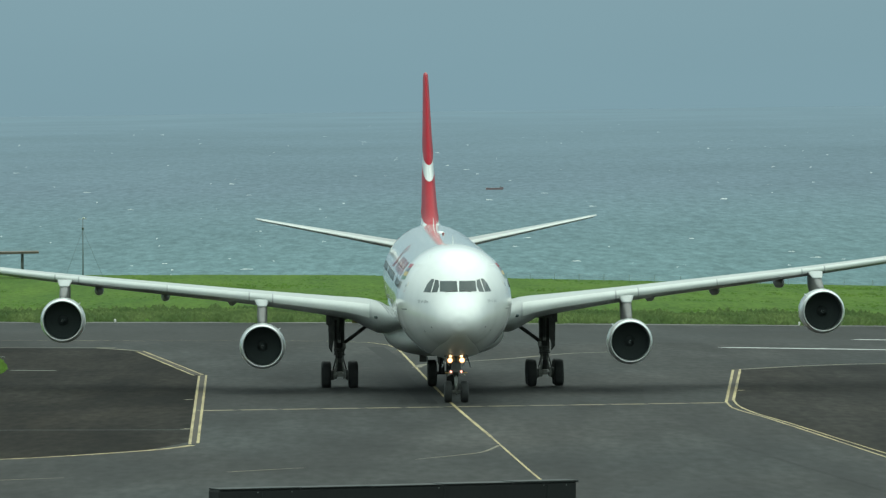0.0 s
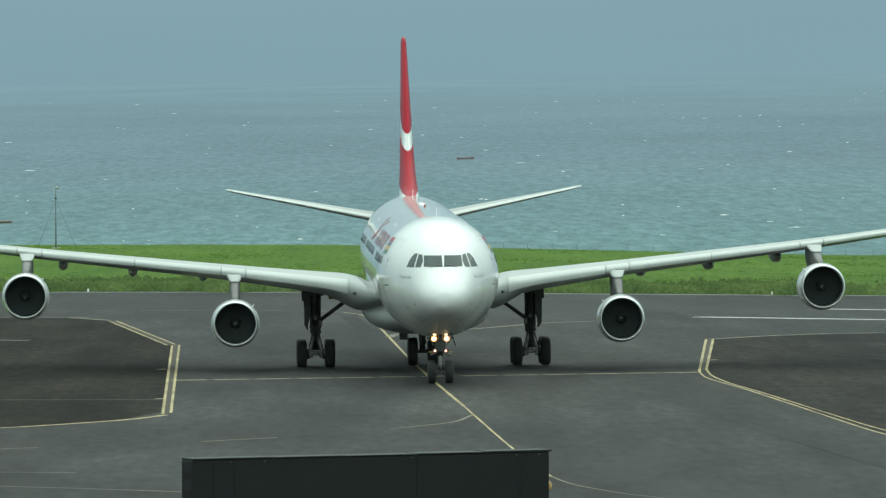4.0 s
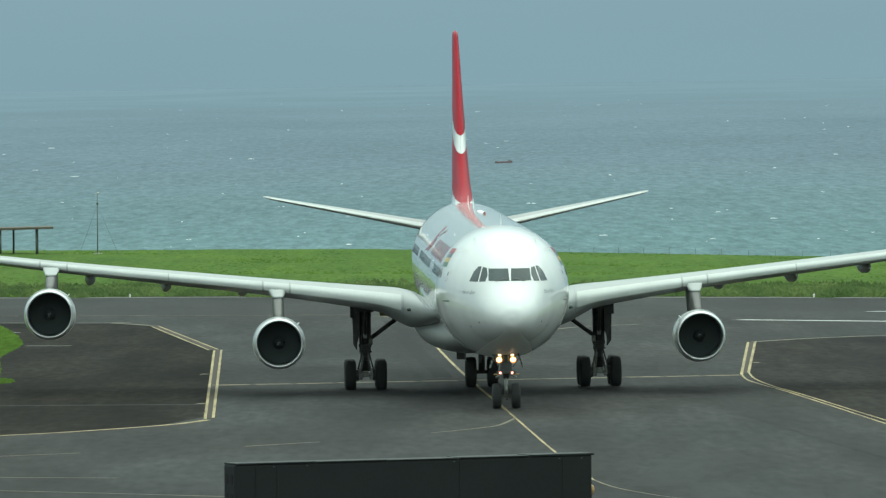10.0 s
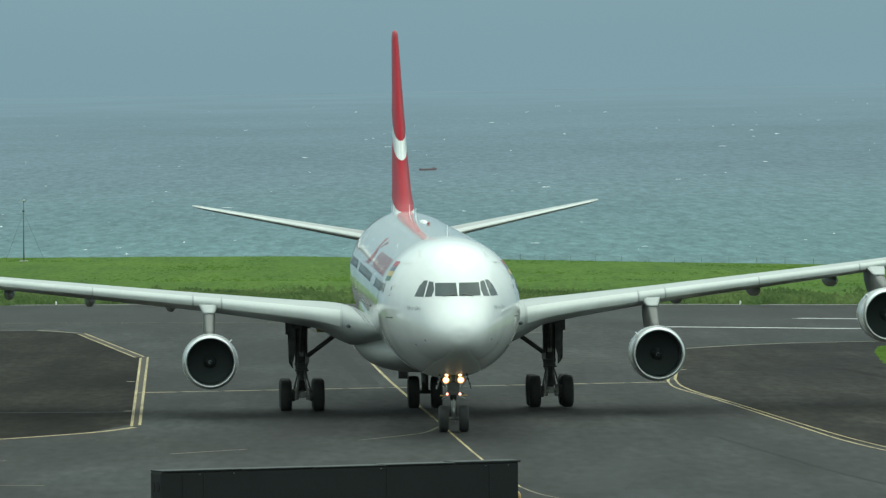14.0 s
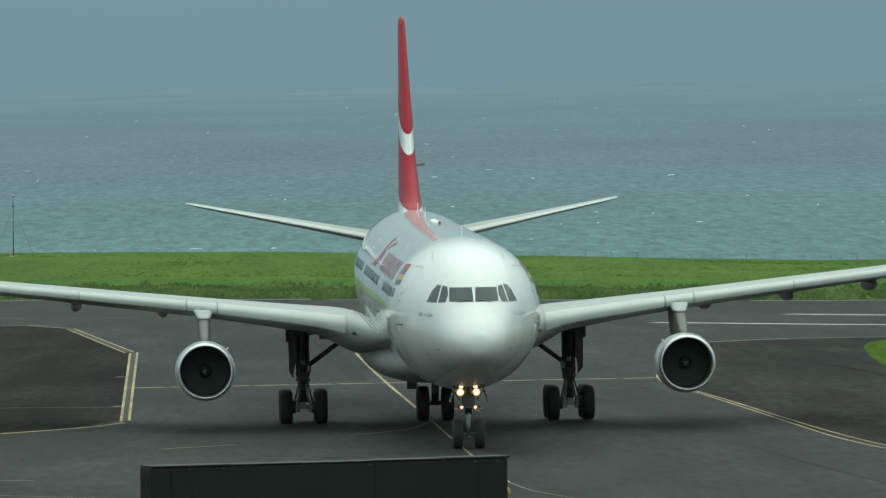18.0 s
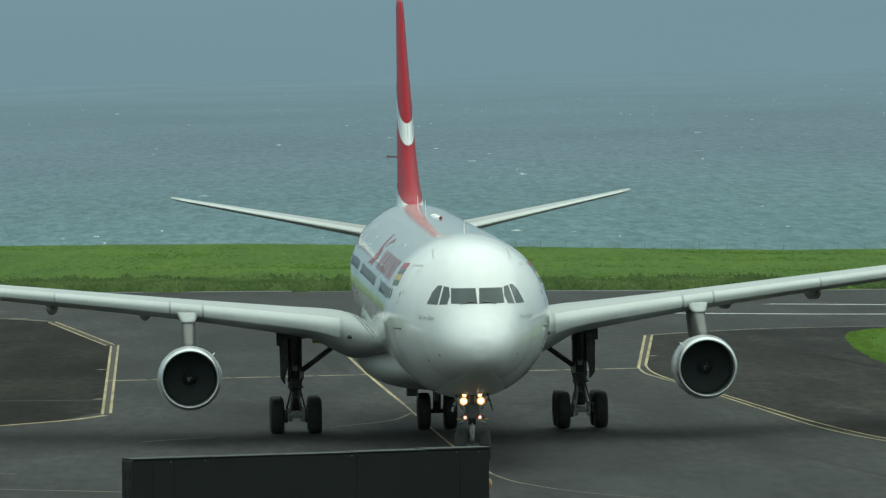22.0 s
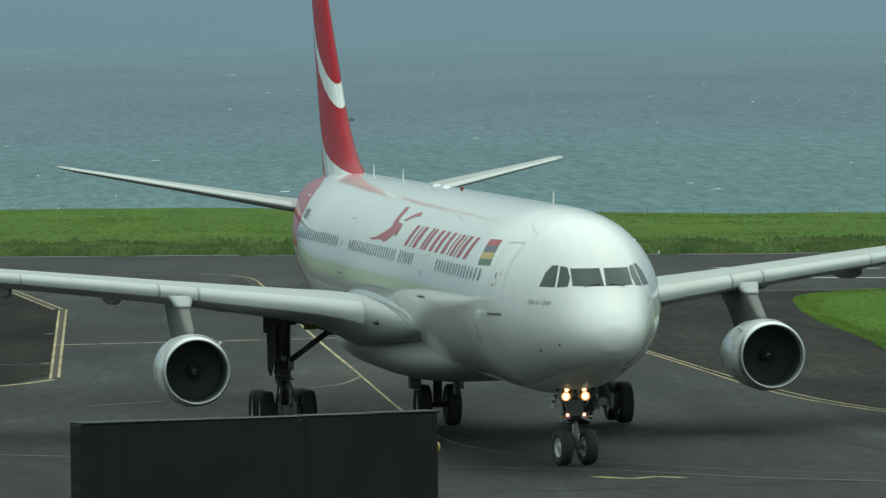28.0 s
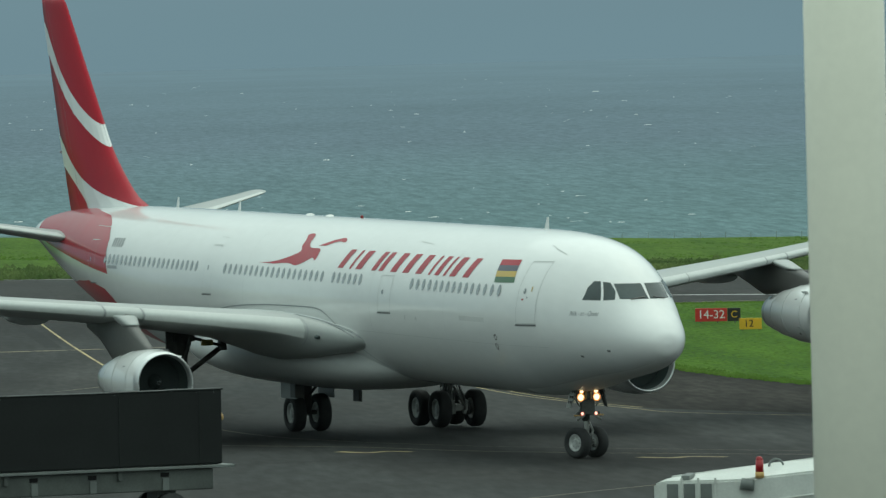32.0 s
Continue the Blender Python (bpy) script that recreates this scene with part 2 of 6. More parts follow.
VEHICLE_WHITE = material("vehicle_white", (0.66, 0.69, 0.65), 0.45, 0, 0.2, 1.0, 0.05)
CHASSIS = material("chassis_grey", (0.105, 0.118, 0.108), 0.6, 0, 0.35, 1.2, 0.1)
VEHICLE_GREY = material("vehicle_grey", (0.17, 0.19, 0.18), 0.55, 0, 0.25, 1.5, 0.06)
AMBER = material("amber_fitting", (0.55, 0.36, 0.13), 0.5, 0, 0.2, 3, 0.05)
COLUMN = material("cream_column_paint", (0.80, 0.80, 0.68), 0.55, 0, 0.06, 0.6, 0.02, 0.0005)
ROOF_BROWN = material("shelter_roof", (0.115, 0.10, 0.075), 0.8, 0, 0.2, 0.6, 0.06)
POST_DARK = material("post_dark", (0.12, 0.14, 0.13), 0.7, 0, 0.2, 1, 0.05)
FENCE_GREY = material("fence_grey", (0.24, 0.30, 0.30), 0.7, 0, 0.2, 1, 0.05)
CONCRETE = material("concrete", (0.42, 0.43, 0.40), 0.85, 0, 0.2, 1, 0.06)
SIGN_RED = material("sign_red", (0.50, 0.028, 0.020), 0.45, 0, 0.08, 1, 0.02)
SIGN_BLACK = material("sign_black", (0.015, 0.016, 0.016), 0.5, 0, 0.1, 1, 0.02)
SIGN_YELLOW = material("sign_yellow", (0.70, 0.42, 0.02), 0.45, 0, 0.08, 1, 0.02)
SIGN_WHITE = material("sign_white", (0.75, 0.75, 0.72), 0.5)
BOAT_RED = material("boat_hull", (0.21, 0.155, 0.160), 0.6, 0, 0.2, 1, 0.05)
FOAM = material("sea_foam", (0.66, 0.70, 0.70), 0.9, 0, 0.1, 1, 0.05)


def sea_material():
    """Choppy water: turquoise over the shallows near the shore, grey-blue farther out with distance haze put into the
    colour.
    """
    m = bpy.data.materials.new("sea_water")
    m.use_nodes = True
    n, l = m.node_tree.nodes, m.node_tree.links
    b = n["Principled BSDF"]
    co = n.new("ShaderNodeTexCoord")
    sep = n.new("ShaderNodeSeparateXYZ")
    l.new(co.outputs["Object"], sep.inputs[0])
    # far end of the ramp nears the sky's colour, as haze would
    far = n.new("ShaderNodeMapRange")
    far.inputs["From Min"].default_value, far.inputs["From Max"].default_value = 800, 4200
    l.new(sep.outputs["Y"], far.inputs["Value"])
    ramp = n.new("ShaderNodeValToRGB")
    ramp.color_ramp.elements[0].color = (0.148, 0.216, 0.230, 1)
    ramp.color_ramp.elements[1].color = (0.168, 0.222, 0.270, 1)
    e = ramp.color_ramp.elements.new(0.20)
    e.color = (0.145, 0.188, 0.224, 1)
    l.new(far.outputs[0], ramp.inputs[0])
    mp = n.new("ShaderNodeMapping")
    mp.inputs["Scale"].default_value = (0.62, 0.080, 1)
    l.new(co.outputs["Object"], mp.inputs["Vector"])
    swell = n.new("ShaderNodeTexNoise")
    swell.inputs["Scale"].default_value, swell.inputs["Detail"].default_value = 1.0, 7.0
    swell.inputs["Roughness"].default_value = 0.74
    l.new(mp.outputs[0], swell.inputs["Vector"])
    mp2 = n.new("ShaderNodeMapping")
    mp2.inputs["Scale"].default_value = (0.012, 0.004, 1)
    l.new(co.outputs["Object"], mp2.inputs["Vector"])
    gust = n.new("ShaderNodeTexNoise")
    gust.inputs["Scale"].default_value, gust.inputs["Detail"].default_value = 1.0, 3.0
    l.new(mp2.outputs[0], gust.inputs["Vector"])
    vary = n.new("ShaderNodeMapRange")
    vary.inputs["From Min"].default_value, vary.inputs["From Max"].default_value = 0.3, 0.7
    vary.inputs["To Min"].default_value, vary.inputs["To Max"].default_value = 0.70, 1.30
    l.new(swell.outputs["Fac"], vary.inputs["Value"])
    # wave contrast is painted out with distance, as haze would veil it
    haze_fade = n.new("ShaderNodeMix")
    haze_fade.data_type = "FLOAT"
    haze_fade.inputs[3].default_value = 1.0
    l.new(far.outputs[0], haze_fade.inputs["Factor"])
    l.new(vary.outputs[0], haze_fade.inputs[2])
    mul = n.new("ShaderNodeMix")
    mul.data_type, mul.blend_type = "RGBA", "MULTIPLY"
    mul.inputs["Factor"].default_value = 1.0
    l.new(ramp.outputs[0], mul.inputs[6])
    l.new(haze_fade.outputs[0], mul.inputs[7])
    vary2 = n.new("ShaderNodeMapRange")
    vary2.inputs["From Min"].default_value, vary2.inputs["From Max"].default_value = 0.3, 0.7
    vary2.inputs["To Min"].default_value, vary2.inputs["To Max"].default_value = 0.95, 1.05
    l.new(gust.outputs["Fac"], vary2.inputs["Value"])
    mul2 = n.new("ShaderNodeMix")
    mul2.data_type, mul2.blend_type = "RGBA", "MULTIPLY"
    mul2.inputs["Factor"].default_value = 1.0
    l.new(mul.outputs[2], mul2.inputs[6])
    l.new(vary2.outputs[0], mul2.inputs[7])
    l.new(mul2.outputs[2], b.inputs["Base Color"])
    # nothing mirrors here: the sky's sheen is part of the base colour
    b.inputs["Roughness"].default_value = 0.8
    b.inputs["Specular IOR Level"].default_value = 0.0
    bp = n.new("ShaderNodeBump")
    bp.inputs["Strength"].default_value, bp.inputs["Distance"].default_value = 0.6, 0.5
    l.new(swell.outputs["Fac"], bp.inputs["Height"])
    l.new(bp.outputs[0], b.inputs["Normal"])
    return m


SEA = sea_material()


def asphalt_material(name, color, brown, contrast=1.0, spec=0.2):
    """Rolled asphalt: broad damp stains, dragged smears, grain and a brown cast in places."""
    m = bpy.data.materials.new(name)
    m.use_nodes = True
    n, l = m.node_tree.nodes, m.node_tree.links
    b = n["Principled BSDF"]
    co = n.new("ShaderNodeTexCoord")
    tint = n.new("ShaderNodeMix")
    tint.data_type = "RGBA"
    tint.inputs[6].default_value, tint.inputs[7].default_value = (*color, 1), (*brown, 1)
    last = tint.outputs[2]
    for k, (scale, stretch, turn, detail, bend, amount) in enumerate((
            (0.05, (1, 0.3, 1), 0.3, 3.0, 1.0, 0.0), (0.045, (1, 0.35, 1), 0.0, 4.0, 1.6, 0.16), (0.30, (1, 0.10, 1), 0.10, 7.0, 0.6, 0.15),
            (0.22, (1, 0.14, 1), -0.22, 6.0, 0.8, 0.13), (2.2, (1, 0.16, 1), 0.0, 4.0, 0.0, 0.17))):
        mp = n.new("ShaderNodeMapping")
        mp.inputs["Rotation"].default_value = (0, 0, turn)
        mp.inputs["Scale"].default_value = stretch
        l.new(co.outputs["Object"], mp.inputs["Vector"])
        tx = n.new("ShaderNodeTexNoise")
        tx.inputs["Scale"].default_value, tx.inputs["Detail"].default_value, tx.inputs["Distortion"].default_value = scale, detail, bend
        l.new(mp.outputs[0], tx.inputs["Vector"])
        rg = n.new("ShaderNodeMapRange")
        rg.inputs["From Min"].default_value, rg.inputs["From Max"].default_value = 0.3, 0.7
        l.new(tx.outputs["Fac"], rg.inputs["Value"])
        if k == 0:
            l.new(rg.outputs[0], tint.inputs["Factor"])
            continue
        rg.inputs["To Min"].default_value, rg.inputs["To Max"].default_value = 1 - amount * contrast, 1 + amount * contrast
        mul = n.new("ShaderNodeMix")
        mul.data_type, mul.blend_type = "RGBA", "MULTIPLY"
        mul.inputs["Factor"].default_value = 1.0
        l.new(last, mul.inputs[6])
        l.new(rg.outputs[0], mul.inputs[7])
        last = mul.outputs[2]
    l.new(last, b.inputs["Base Color"])
    b.inputs["Roughness"].default_value = 0.86
    b.inputs["Specular IOR Level"].default_value = spec
    return m


ASPHALT = asphalt_material("asphalt", (0.0266, 0.0293, 0.0291), (0.0275, 0.0266, 0.0247), 2.0)
ASPHALT_DARK = asphalt_material("old_asphalt", (0.0156, 0.0146, 0.0126), (0.0172, 0.0146, 0.0112), 2.6, 0.05)
ASPHALT_ISLAND = asphalt_material("old_asphalt_pale", (0.0208, 0.0198, 0.0176), (0.0228, 0.0200, 0.0162), 2.6, 0.08)
ASPHALT_TRACK = asphalt_material("asphalt_rubbered", (0.0150, 0.0142, 0.0128), (0.0190, 0.0166, 0.0136), 3.0, 0.06)
ASPHALT_SEAM = asphalt_material("asphalt_seam", (0.0242, 0.0262, 0.0262), (0.0246, 0.0242, 0.0230), 1.6)
ASPHALT_PATCH = asphalt_material("asphalt_repair", (0.0155, 0.0168, 0.0170), (0.0155, 0.0158, 0.0155), 0.7)
ASPHALT_WORN = asphalt_material("asphalt_worn", (0.0290, 0.0312, 0.0312), (0.0285, 0.0285, 0.0270), 0.9)


# ---- mesh helpers ----
def mesh_of(name, verts, faces, smooth=False):
    me = bpy.data.meshes.new(name)
    me.from_pydata([tuple(v) for v in verts], [], faces)
    if smooth:
        me.shade_smooth()
    return me


def put(name, me, mat, parent=None, label="", m=None):
    ob = new(name, me)
    if mat is not None and not me.materials:
        me.materials.append(mat)
    if parent is not None:
        ob.parent = parent
    if m is not None:
        ob.matrix_basis = m
    if label:
        ob["label"] = label
    return ob


def part(name, bm, mat, parent, label="", smooth=False, m=None):
    me = bpy.data.meshes.new(name)
    bm.normal_update()
    bm.to_mesh(me)
    bm.free()
    if smooth:
        me.shade_smooth()
    return put(name, me, mat, parent, label, m)


def thing(name, label, category, m=None, group="", kind=""):
    ob = new(name)
    ob.empty_display_size = 0.3
    if m is not None:
        ob.matrix_basis = m
    return tagged(ob, label, category, group, kind)


def add_box(bm, lo, hi, bevel=0.0, m=None):
    c = [(a + b) / 2 for a, b in zip(lo, hi)]
    d = [abs(b - a) for a, b in zip(lo, hi)]
    r = bmesh.ops.create_cube(bm, size=1, matrix=(m or Matrix()) @ Matrix.LocRotScale(c, None, d))
    if bevel:
        es = list({e for v in r["verts"] for e in v.link_edges})
        bmesh.ops.bevel(bm, geom=es, offset=bevel, segments=2, affect="EDGES", profile=0.6)


def add_rod(bm, a, b, r1, r2=None, seg=12):
    a, b = Vector(a), Vector(b)
    d = b - a
    m = Matrix.Translation((a + b) / 2) @ d.to_track_quat("Z", "Y").to_matrix().to_4x4()
    bmesh.ops.create_cone(bm, cap_ends=True, segments=seg, radius1=r1, radius2=r1 if r2 is None else r2, depth=d.length, matrix=m)


def boxed(name, lo, hi, mat, parent, bevel=0.0, label="", m=None):
    bm = bmesh.new()
    add_box(bm, lo, hi, bevel)
    return part(name, bm, mat, parent, label, False, m)


def rod(name, a, b, r1, mat, parent, r2=None, seg=12, label=""):
    bm = bmesh.new()
    add_rod(bm, a, b, r1, r2, seg)
    return part(name, bm, mat, parent, label, True)


def loft(rings, close_ends=True, closed=True):
    """Verts and faces through rings of equal length."""
    k = len(rings[0])
    verts = [v for r in rings for v in r]
    faces = []
    for i in range(len(rings) - 1):
        for j in range(k if closed else k - 1):
            a, b = i * k + j, i * k + (j + 1) % k
            faces.append((a, b, b + k, a + k))
    if close_ends and closed:
        faces.append(tuple(range(k - 1, -1, -1)))
        faces.append(tuple(range((len(rings) - 1) * k, len(rings) * k)))
    return verts, faces


def revolve(profile, seg=40, axis="y"):
    """A surface of revolution about y from (along, radius) pairs."""
    rings = []
    for s, r in profile:
        rings.append([(r * math.cos(2 * math.pi * j / seg), s, r * math.sin(2 * math.pi * j / seg)) for j in range(seg)])
    return loft(rings, close_ends=False)


def lerp_table(table, s):
    for (a, *va), (b, *vb) in zip(table, table[1:]):
        if s <= b:
            f = (s - a) / (b - a)
            f = max(0.0, min(1.0, f))
            return [x + (y - x) * f for x, y in zip(va, vb)]
    return list(table[-1][1:])

# ---- the setting: sea, airfield, markings, grass ----
def ribbon(points, width):
    """A flat strip along a line of ground points."""
    verts, faces = [], []
    pts = [Vector((x, y, 0)) for x, y in points]
    for i, q in enumerate(pts):
        d = (pts[min(i + 1, len(pts) - 1)] - pts[max(i - 1, 0)]).normalized()
        nrm = Vector((-d.y, d.x, 0)) * width / 2
        verts += [q + nrm, q - nrm]
    for i in range(len(pts) - 1):
        faces.append((2 * i, 2 * i + 1, 2 * i + 3, 2 * i + 2))
    return verts, faces


def smooth_line(points, k=6):
    """Points along a Catmull-Rom curve."""
    out = []
    n = len(points)
    for i in range(n - 1):
        p0, p1, p2, p3 = points[max(i - 1, 0)], points[i], points[i + 1], points[min(i + 2, n - 1)]
        for j in range(k):
            t = j / k
            out.append(tuple(0.5 * (2 * b + (c - a) * t + (2 * a - 5 * b + 4 * c - d) * t * t + (3 * b - a - 3 * c + d) * t ** 3)
                             for a, b, c, d in zip(p0, p1, p2, p3)))
    out.append(tuple(points[-1]))
    return out


def flat(name, points, z, mat, label, category="ground"):
    me = mesh_of(name, [(x, y, 0) for x, y in points], [tuple(range(len(points)))])
    ob = put(name, me, mat, None, "", on_apron(0, 0, 0, z))
    return tagged(ob, label, category, "", "structure")


SHORE = [(-900, 830), (-200, 800), (-43, 774), (0, 763), (28, 712), (54, 664), (79, 646), (200, 600), (900, 480)]
VERGE = [(-900, 640), (-200, 552), (-28, 505), (0, 500), (39, 481), (55, 481), (120, 465), (900, 330)]

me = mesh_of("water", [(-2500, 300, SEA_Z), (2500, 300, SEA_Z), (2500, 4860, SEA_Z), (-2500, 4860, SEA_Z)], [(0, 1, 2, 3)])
tagged(put("water", me, SEA), "choppy grey-blue sea, turquoise near the shore, distance haze in its colour", "sea", "", "structure")

land = [(-900, -160), (900, -160)] + [(x, y) for x, y in reversed(SHORE)]
verts = [(x, y, 0) for x, y in land]
me = mesh_of("ground", verts, [tuple(range(len(verts)))])
tagged(put("ground", me, ASPHALT, None, "", on_apron(0, 0)), "worn grey asphalt apron and taxiway", "asphalt ground", "", "structure")

# older, darker asphalt inside the painted islands
flat("pavement", [(-6.95, 262), (-8.95, 357), (-14.15, 410.6), (-17, 418), (-60, 428), (-60, 236), (-22, 240.5), (-13, 246.2), (-8.6, 253.0)], 0.004,
     ASPHALT_DARK, "dark brownish asphalt shoulder inside yellow lines", "pavement")
flat("pavement", [(21.4, 363), (17.95, 311), (17.7, 300), (18.4, 286), (19.55, 258), (20.45, 240), (22.1, 226), (25, 214), (30, 207), (60, 196), (90, 380),
                  (32, 375.6), (24.7, 369.6)], 0.004, ASPHALT_ISLAND, "dark brownish asphalt shoulder inside yellow lines", "pavement")
flat("road", [(-900, 622), (-200, 536), (-28, 490), (0, 485), (39, 466), (55, 465), (120, 449), (900, 314),
              (900, 268), (120, 402), (39, 420), (0, 439), (-28, 444), (-200, 490), (-900, 576)], 0.004,
     ASPHALT_WORN, "long straight asphalt runway before the grass", "runway")
for pts in ([(0.4, 420), (1.5, 420), (2.7, 382), (1.6, 382)], [(1.1, 381), (2.0, 383), (3.7, 308), (2.8, 308)]):
    flat("asphalt_patch", pts, 0.006, ASPHALT_PATCH, "dark asphalt repair strip along the centre line", "patch")
rnd = random.Random(5)
for i in range(10):
    x, y = rnd.uniform(-5, 14), rnd.uniform(170, 330)
    w, h, k = rnd.uniform(0.4, 2.2), rnd.uniform(6, 30), rnd.uniform(-0.05, 0.12)
    flat("asphalt_patch", [(x, y), (x + w, y), (x + w + k * h, y + h), (x + k * h, y + h)], 0.0042 + 0.00004 * i,
         ASPHALT_WORN, "faint asphalt paving strip of another shade", "patch")


def line(points, width, mat, label, z=0.010, curve=True, dashes=None):
    pts = smooth_line(points) if curve and len(points) > 2 else points
    verts, faces = ribbon(pts, width)
    ob = put("road_marking", mesh_of("road_marking", verts, faces), mat, None, "", on_apron(0, 0, 0, z))
    return tagged(ob, label, "road marking", "", "structure")


TICK = "short pale tick beside the yellow line"
YL, YF, WL = "solid yellow taxiway edge line", "worn yellow guide line", "white runway line"
line([(-60, 429), (-19.9, 421), (-17, 418.6), (-14.3, 411.6)], 0.55, YELLOW_FAINT, YL)
line([(-13.9, 410.6), (-8.8, 357.4)], 0.13, YELLOW_LINE, YL)
line([(-14.3, 409.6), (-9.25, 356.2)], 0.13, YELLOW_LINE, YL)
line([(-8.58, 356.6), (-6.62, 260.5)], 0.12, YELLOW_LINE, YL)
line([(-8.95, 355.6), (-6.92, 259.4)], 0.12, YELLOW_LINE, YL)
line([(-14.1, 410.1), (-9.02, 356.8)], 0.30, RUST_STRIP, "rusty brown strip between two yellow lines", 0.009)
line([(-8.77, 356.0), (-6.77, 260.0)], 0.24, RUST_STRIP, "rusty brown strip between two yellow lines", 0.009)
line([(21.33, 364.0), (17.85, 310.4)], 0.34, RUST_STRIP, "rusty brown strip between two yellow lines", 0.009)
line([(-6.8, 258.4), (-7.6, 255.4), (-8.6, 253.0), (-10.7, 249.4), (-13.0, 246.2), (-16.5, 243.0), (-22, 240.5), (-32, 238)], 0.36, YELLOW_LINE, YL)
for i in range(13):
    a = -7.6 + i * 1.95
    line([(a, 299.0 + (a + 7.7) * 0.345), (a + 1.7, 299.0 + (a + 9.4) * 0.345)], 0.95, YELLOW_HOLD, "broken yellow holding line across the taxiway", curve=False)
line([(21.1, 363.6), (17.6, 309)], 0.14, YELLOW_LINE, YL)
line([(17.6, 309), (17.42, 301), (17.7, 294.2), (18.25, 285.2), (19.1, 266.5), (19.75, 251.1), (20.35, 239), (21.4, 228.7), (23.1, 219.6), (24.4, 214.2), (26.8, 208), (40, 196)],
     0.11, YELLOW_LINE, YL)
line([(21.55, 364.4), (18.1, 311.7)], 0.14, YELLOW_LINE, YL)
line([(18.1, 311.7), (17.85, 302), (18.1, 291.9), (18.75, 280.5), (19.85, 257.4), (20.65, 242.5), (21.75, 230), (23.4, 220.6), (24.8, 215)], 0.11, YELLOW_LINE, YL)
line([(21.5, 364.4), (24.7, 369.8), (28.4, 374.3), (32, 376), (60, 384)], 0.6, YELLOW_FAINT, YL)
line([(-60, 448), (-8, 438), (-0.6, 434), (1.4, 427), (2.1, 420), (2.6, 404), (4.1, 320), (5.4, 266)], 0.145, YELLOW_LINE,
     "solid yellow taxiway centre line")
line([(3.2, 370.5), (3.48, 374.8), (3.83, 377.2), (4.86, 380.1), (8.56, 388.4), (10.98, 395.3), (13.28, 401.8), (16.62, 405.5)], 0.55, YELLOW_FAINT, YF)
line([(5.4, 266), (5.6, 257.5), (6.3, 228), (7.0, 207)], 0.095, YELLOW_LINE, "thin worn yellow taxiway centre line")
line([(7.0, 207), (7.8, 200.5), (10.2, 193), (15.8, 185), (26, 177)], 0.09, YELLOW_FAINT, YF)
line([(5.55, 257.4), (4.8, 251), (4.0, 248.4), (2.1, 244.1)], 0.16, YELLOW_FAINT, YF)
line([(-2.1, 237), (-4.8, 233.7)], 0.22, YELLOW_FAINT, YF)
line([(-10.6, 229.4), (-20, 222)], 0.2, YELLOW_FAINT, YF)
line([(-8.5, 210.8), (-16, 212.5)], 0.22, YELLOW_FAINT, YF)
line([(-4.2, 198.0), (-10.8, 202.4), (-24, 210)], 0.22, YELLOW_FAINT, YF)
line([(6.2, 190), (9.6, 187.6), (12.1, 185.6), (15.6, 181.2), (22.6, 176.3), (34, 170)], 0.18, YELLOW_FAINT, YF)
line([(10.6, 183.1), (11.6, 181.9), (12.3, 182.6), (13.1, 181.9)], 0.42, YELLOW_LINE, "short yellow stand marking")
line([(20.2, 174.9), (21.2, 174.0), (21.9, 174.6), (23.0, 173.8)], 0.42, YELLOW_LINE, "short yellow stand marking")
line([(13.0, 149.5), (19.3, 157.9), (30, 168)], 0.16, YELLOW_FAINT, YF)
line([(23.5, 415.5), (34.4, 407), (60, 394)], 1.5, WHITE_LINE, WL, curve=False)
line([(33.6, 435.9), (44, 428)], 1.5, WHITE_LINE, WL, curve=False)
line([(x, y - 3.0) for x, y in VERGE], 2.2, EDGE_PALE, "thin white runway edge line beside the grass", curve=False)
line([(-8.62, 315.1), (-8.22, 315.0)], 0.9, YELLOW_HOLD, TICK, curve=False)
line([(-7.68, 276.2), (-7.28, 276.1)], 0.9, YELLOW_HOLD, TICK, curve=False)
line([(19.15, 326.5), (19.5, 326.4)], 0.9, YELLOW_HOLD, TICK, curve=False)
line([(-20.0, 367.4), (-17.4, 366.7)], 0.8, EDGE_PALE, "faint white marking on the taxiway", curve=False)
line([(-28, 399), (-22, 397)], 0.35, WHITE_LINE, "faint white marking on the taxiway", curve=False)


def grass_sheet(name, near, far, z, mat, label, step=4.0, rise=0.35):
    """A gently uneven sheet of grass between two lines."""
    verts, faces, cols = [], [], 0
    n_u, n_v = 130, 16
    def at(table, u):
        return lerp_table([(x, y) for x, y in table], u)[0]
    xs = [-900 + 700 * i / 14 for i in range(14)] + [-200 + 400 * i / 100 for i in range(101)] + [200 + 700 * (i + 1) / 14 for i in range(14)]
    for x in xs:
        y0, y1 = at(near, x), at(far, x)
        for j in range(n_v + 1):
            f = j / n_v
            lift = 0.0 if j == 0 else rise * (0.5 + noise.noise(Vector((x * 0.05, f * 9, 3)))) * min(1, f * 6) * (1 if j < n_v else 0.3)
            verts.append((x, y0 + (y1 - y0) * f, lift))
    k = n_v + 1
    for i in range(len(xs) - 1):
        for j in range(n_v):
            a = i * k + j
            faces.append((a, a + k, a + k + 1, a + 1))
    ob = put(name, mesh_of(name, verts, faces, True), mat, None, "", on_apron(0, 0, 0, z))
    return tagged(ob, label, "grass", "", "structure")


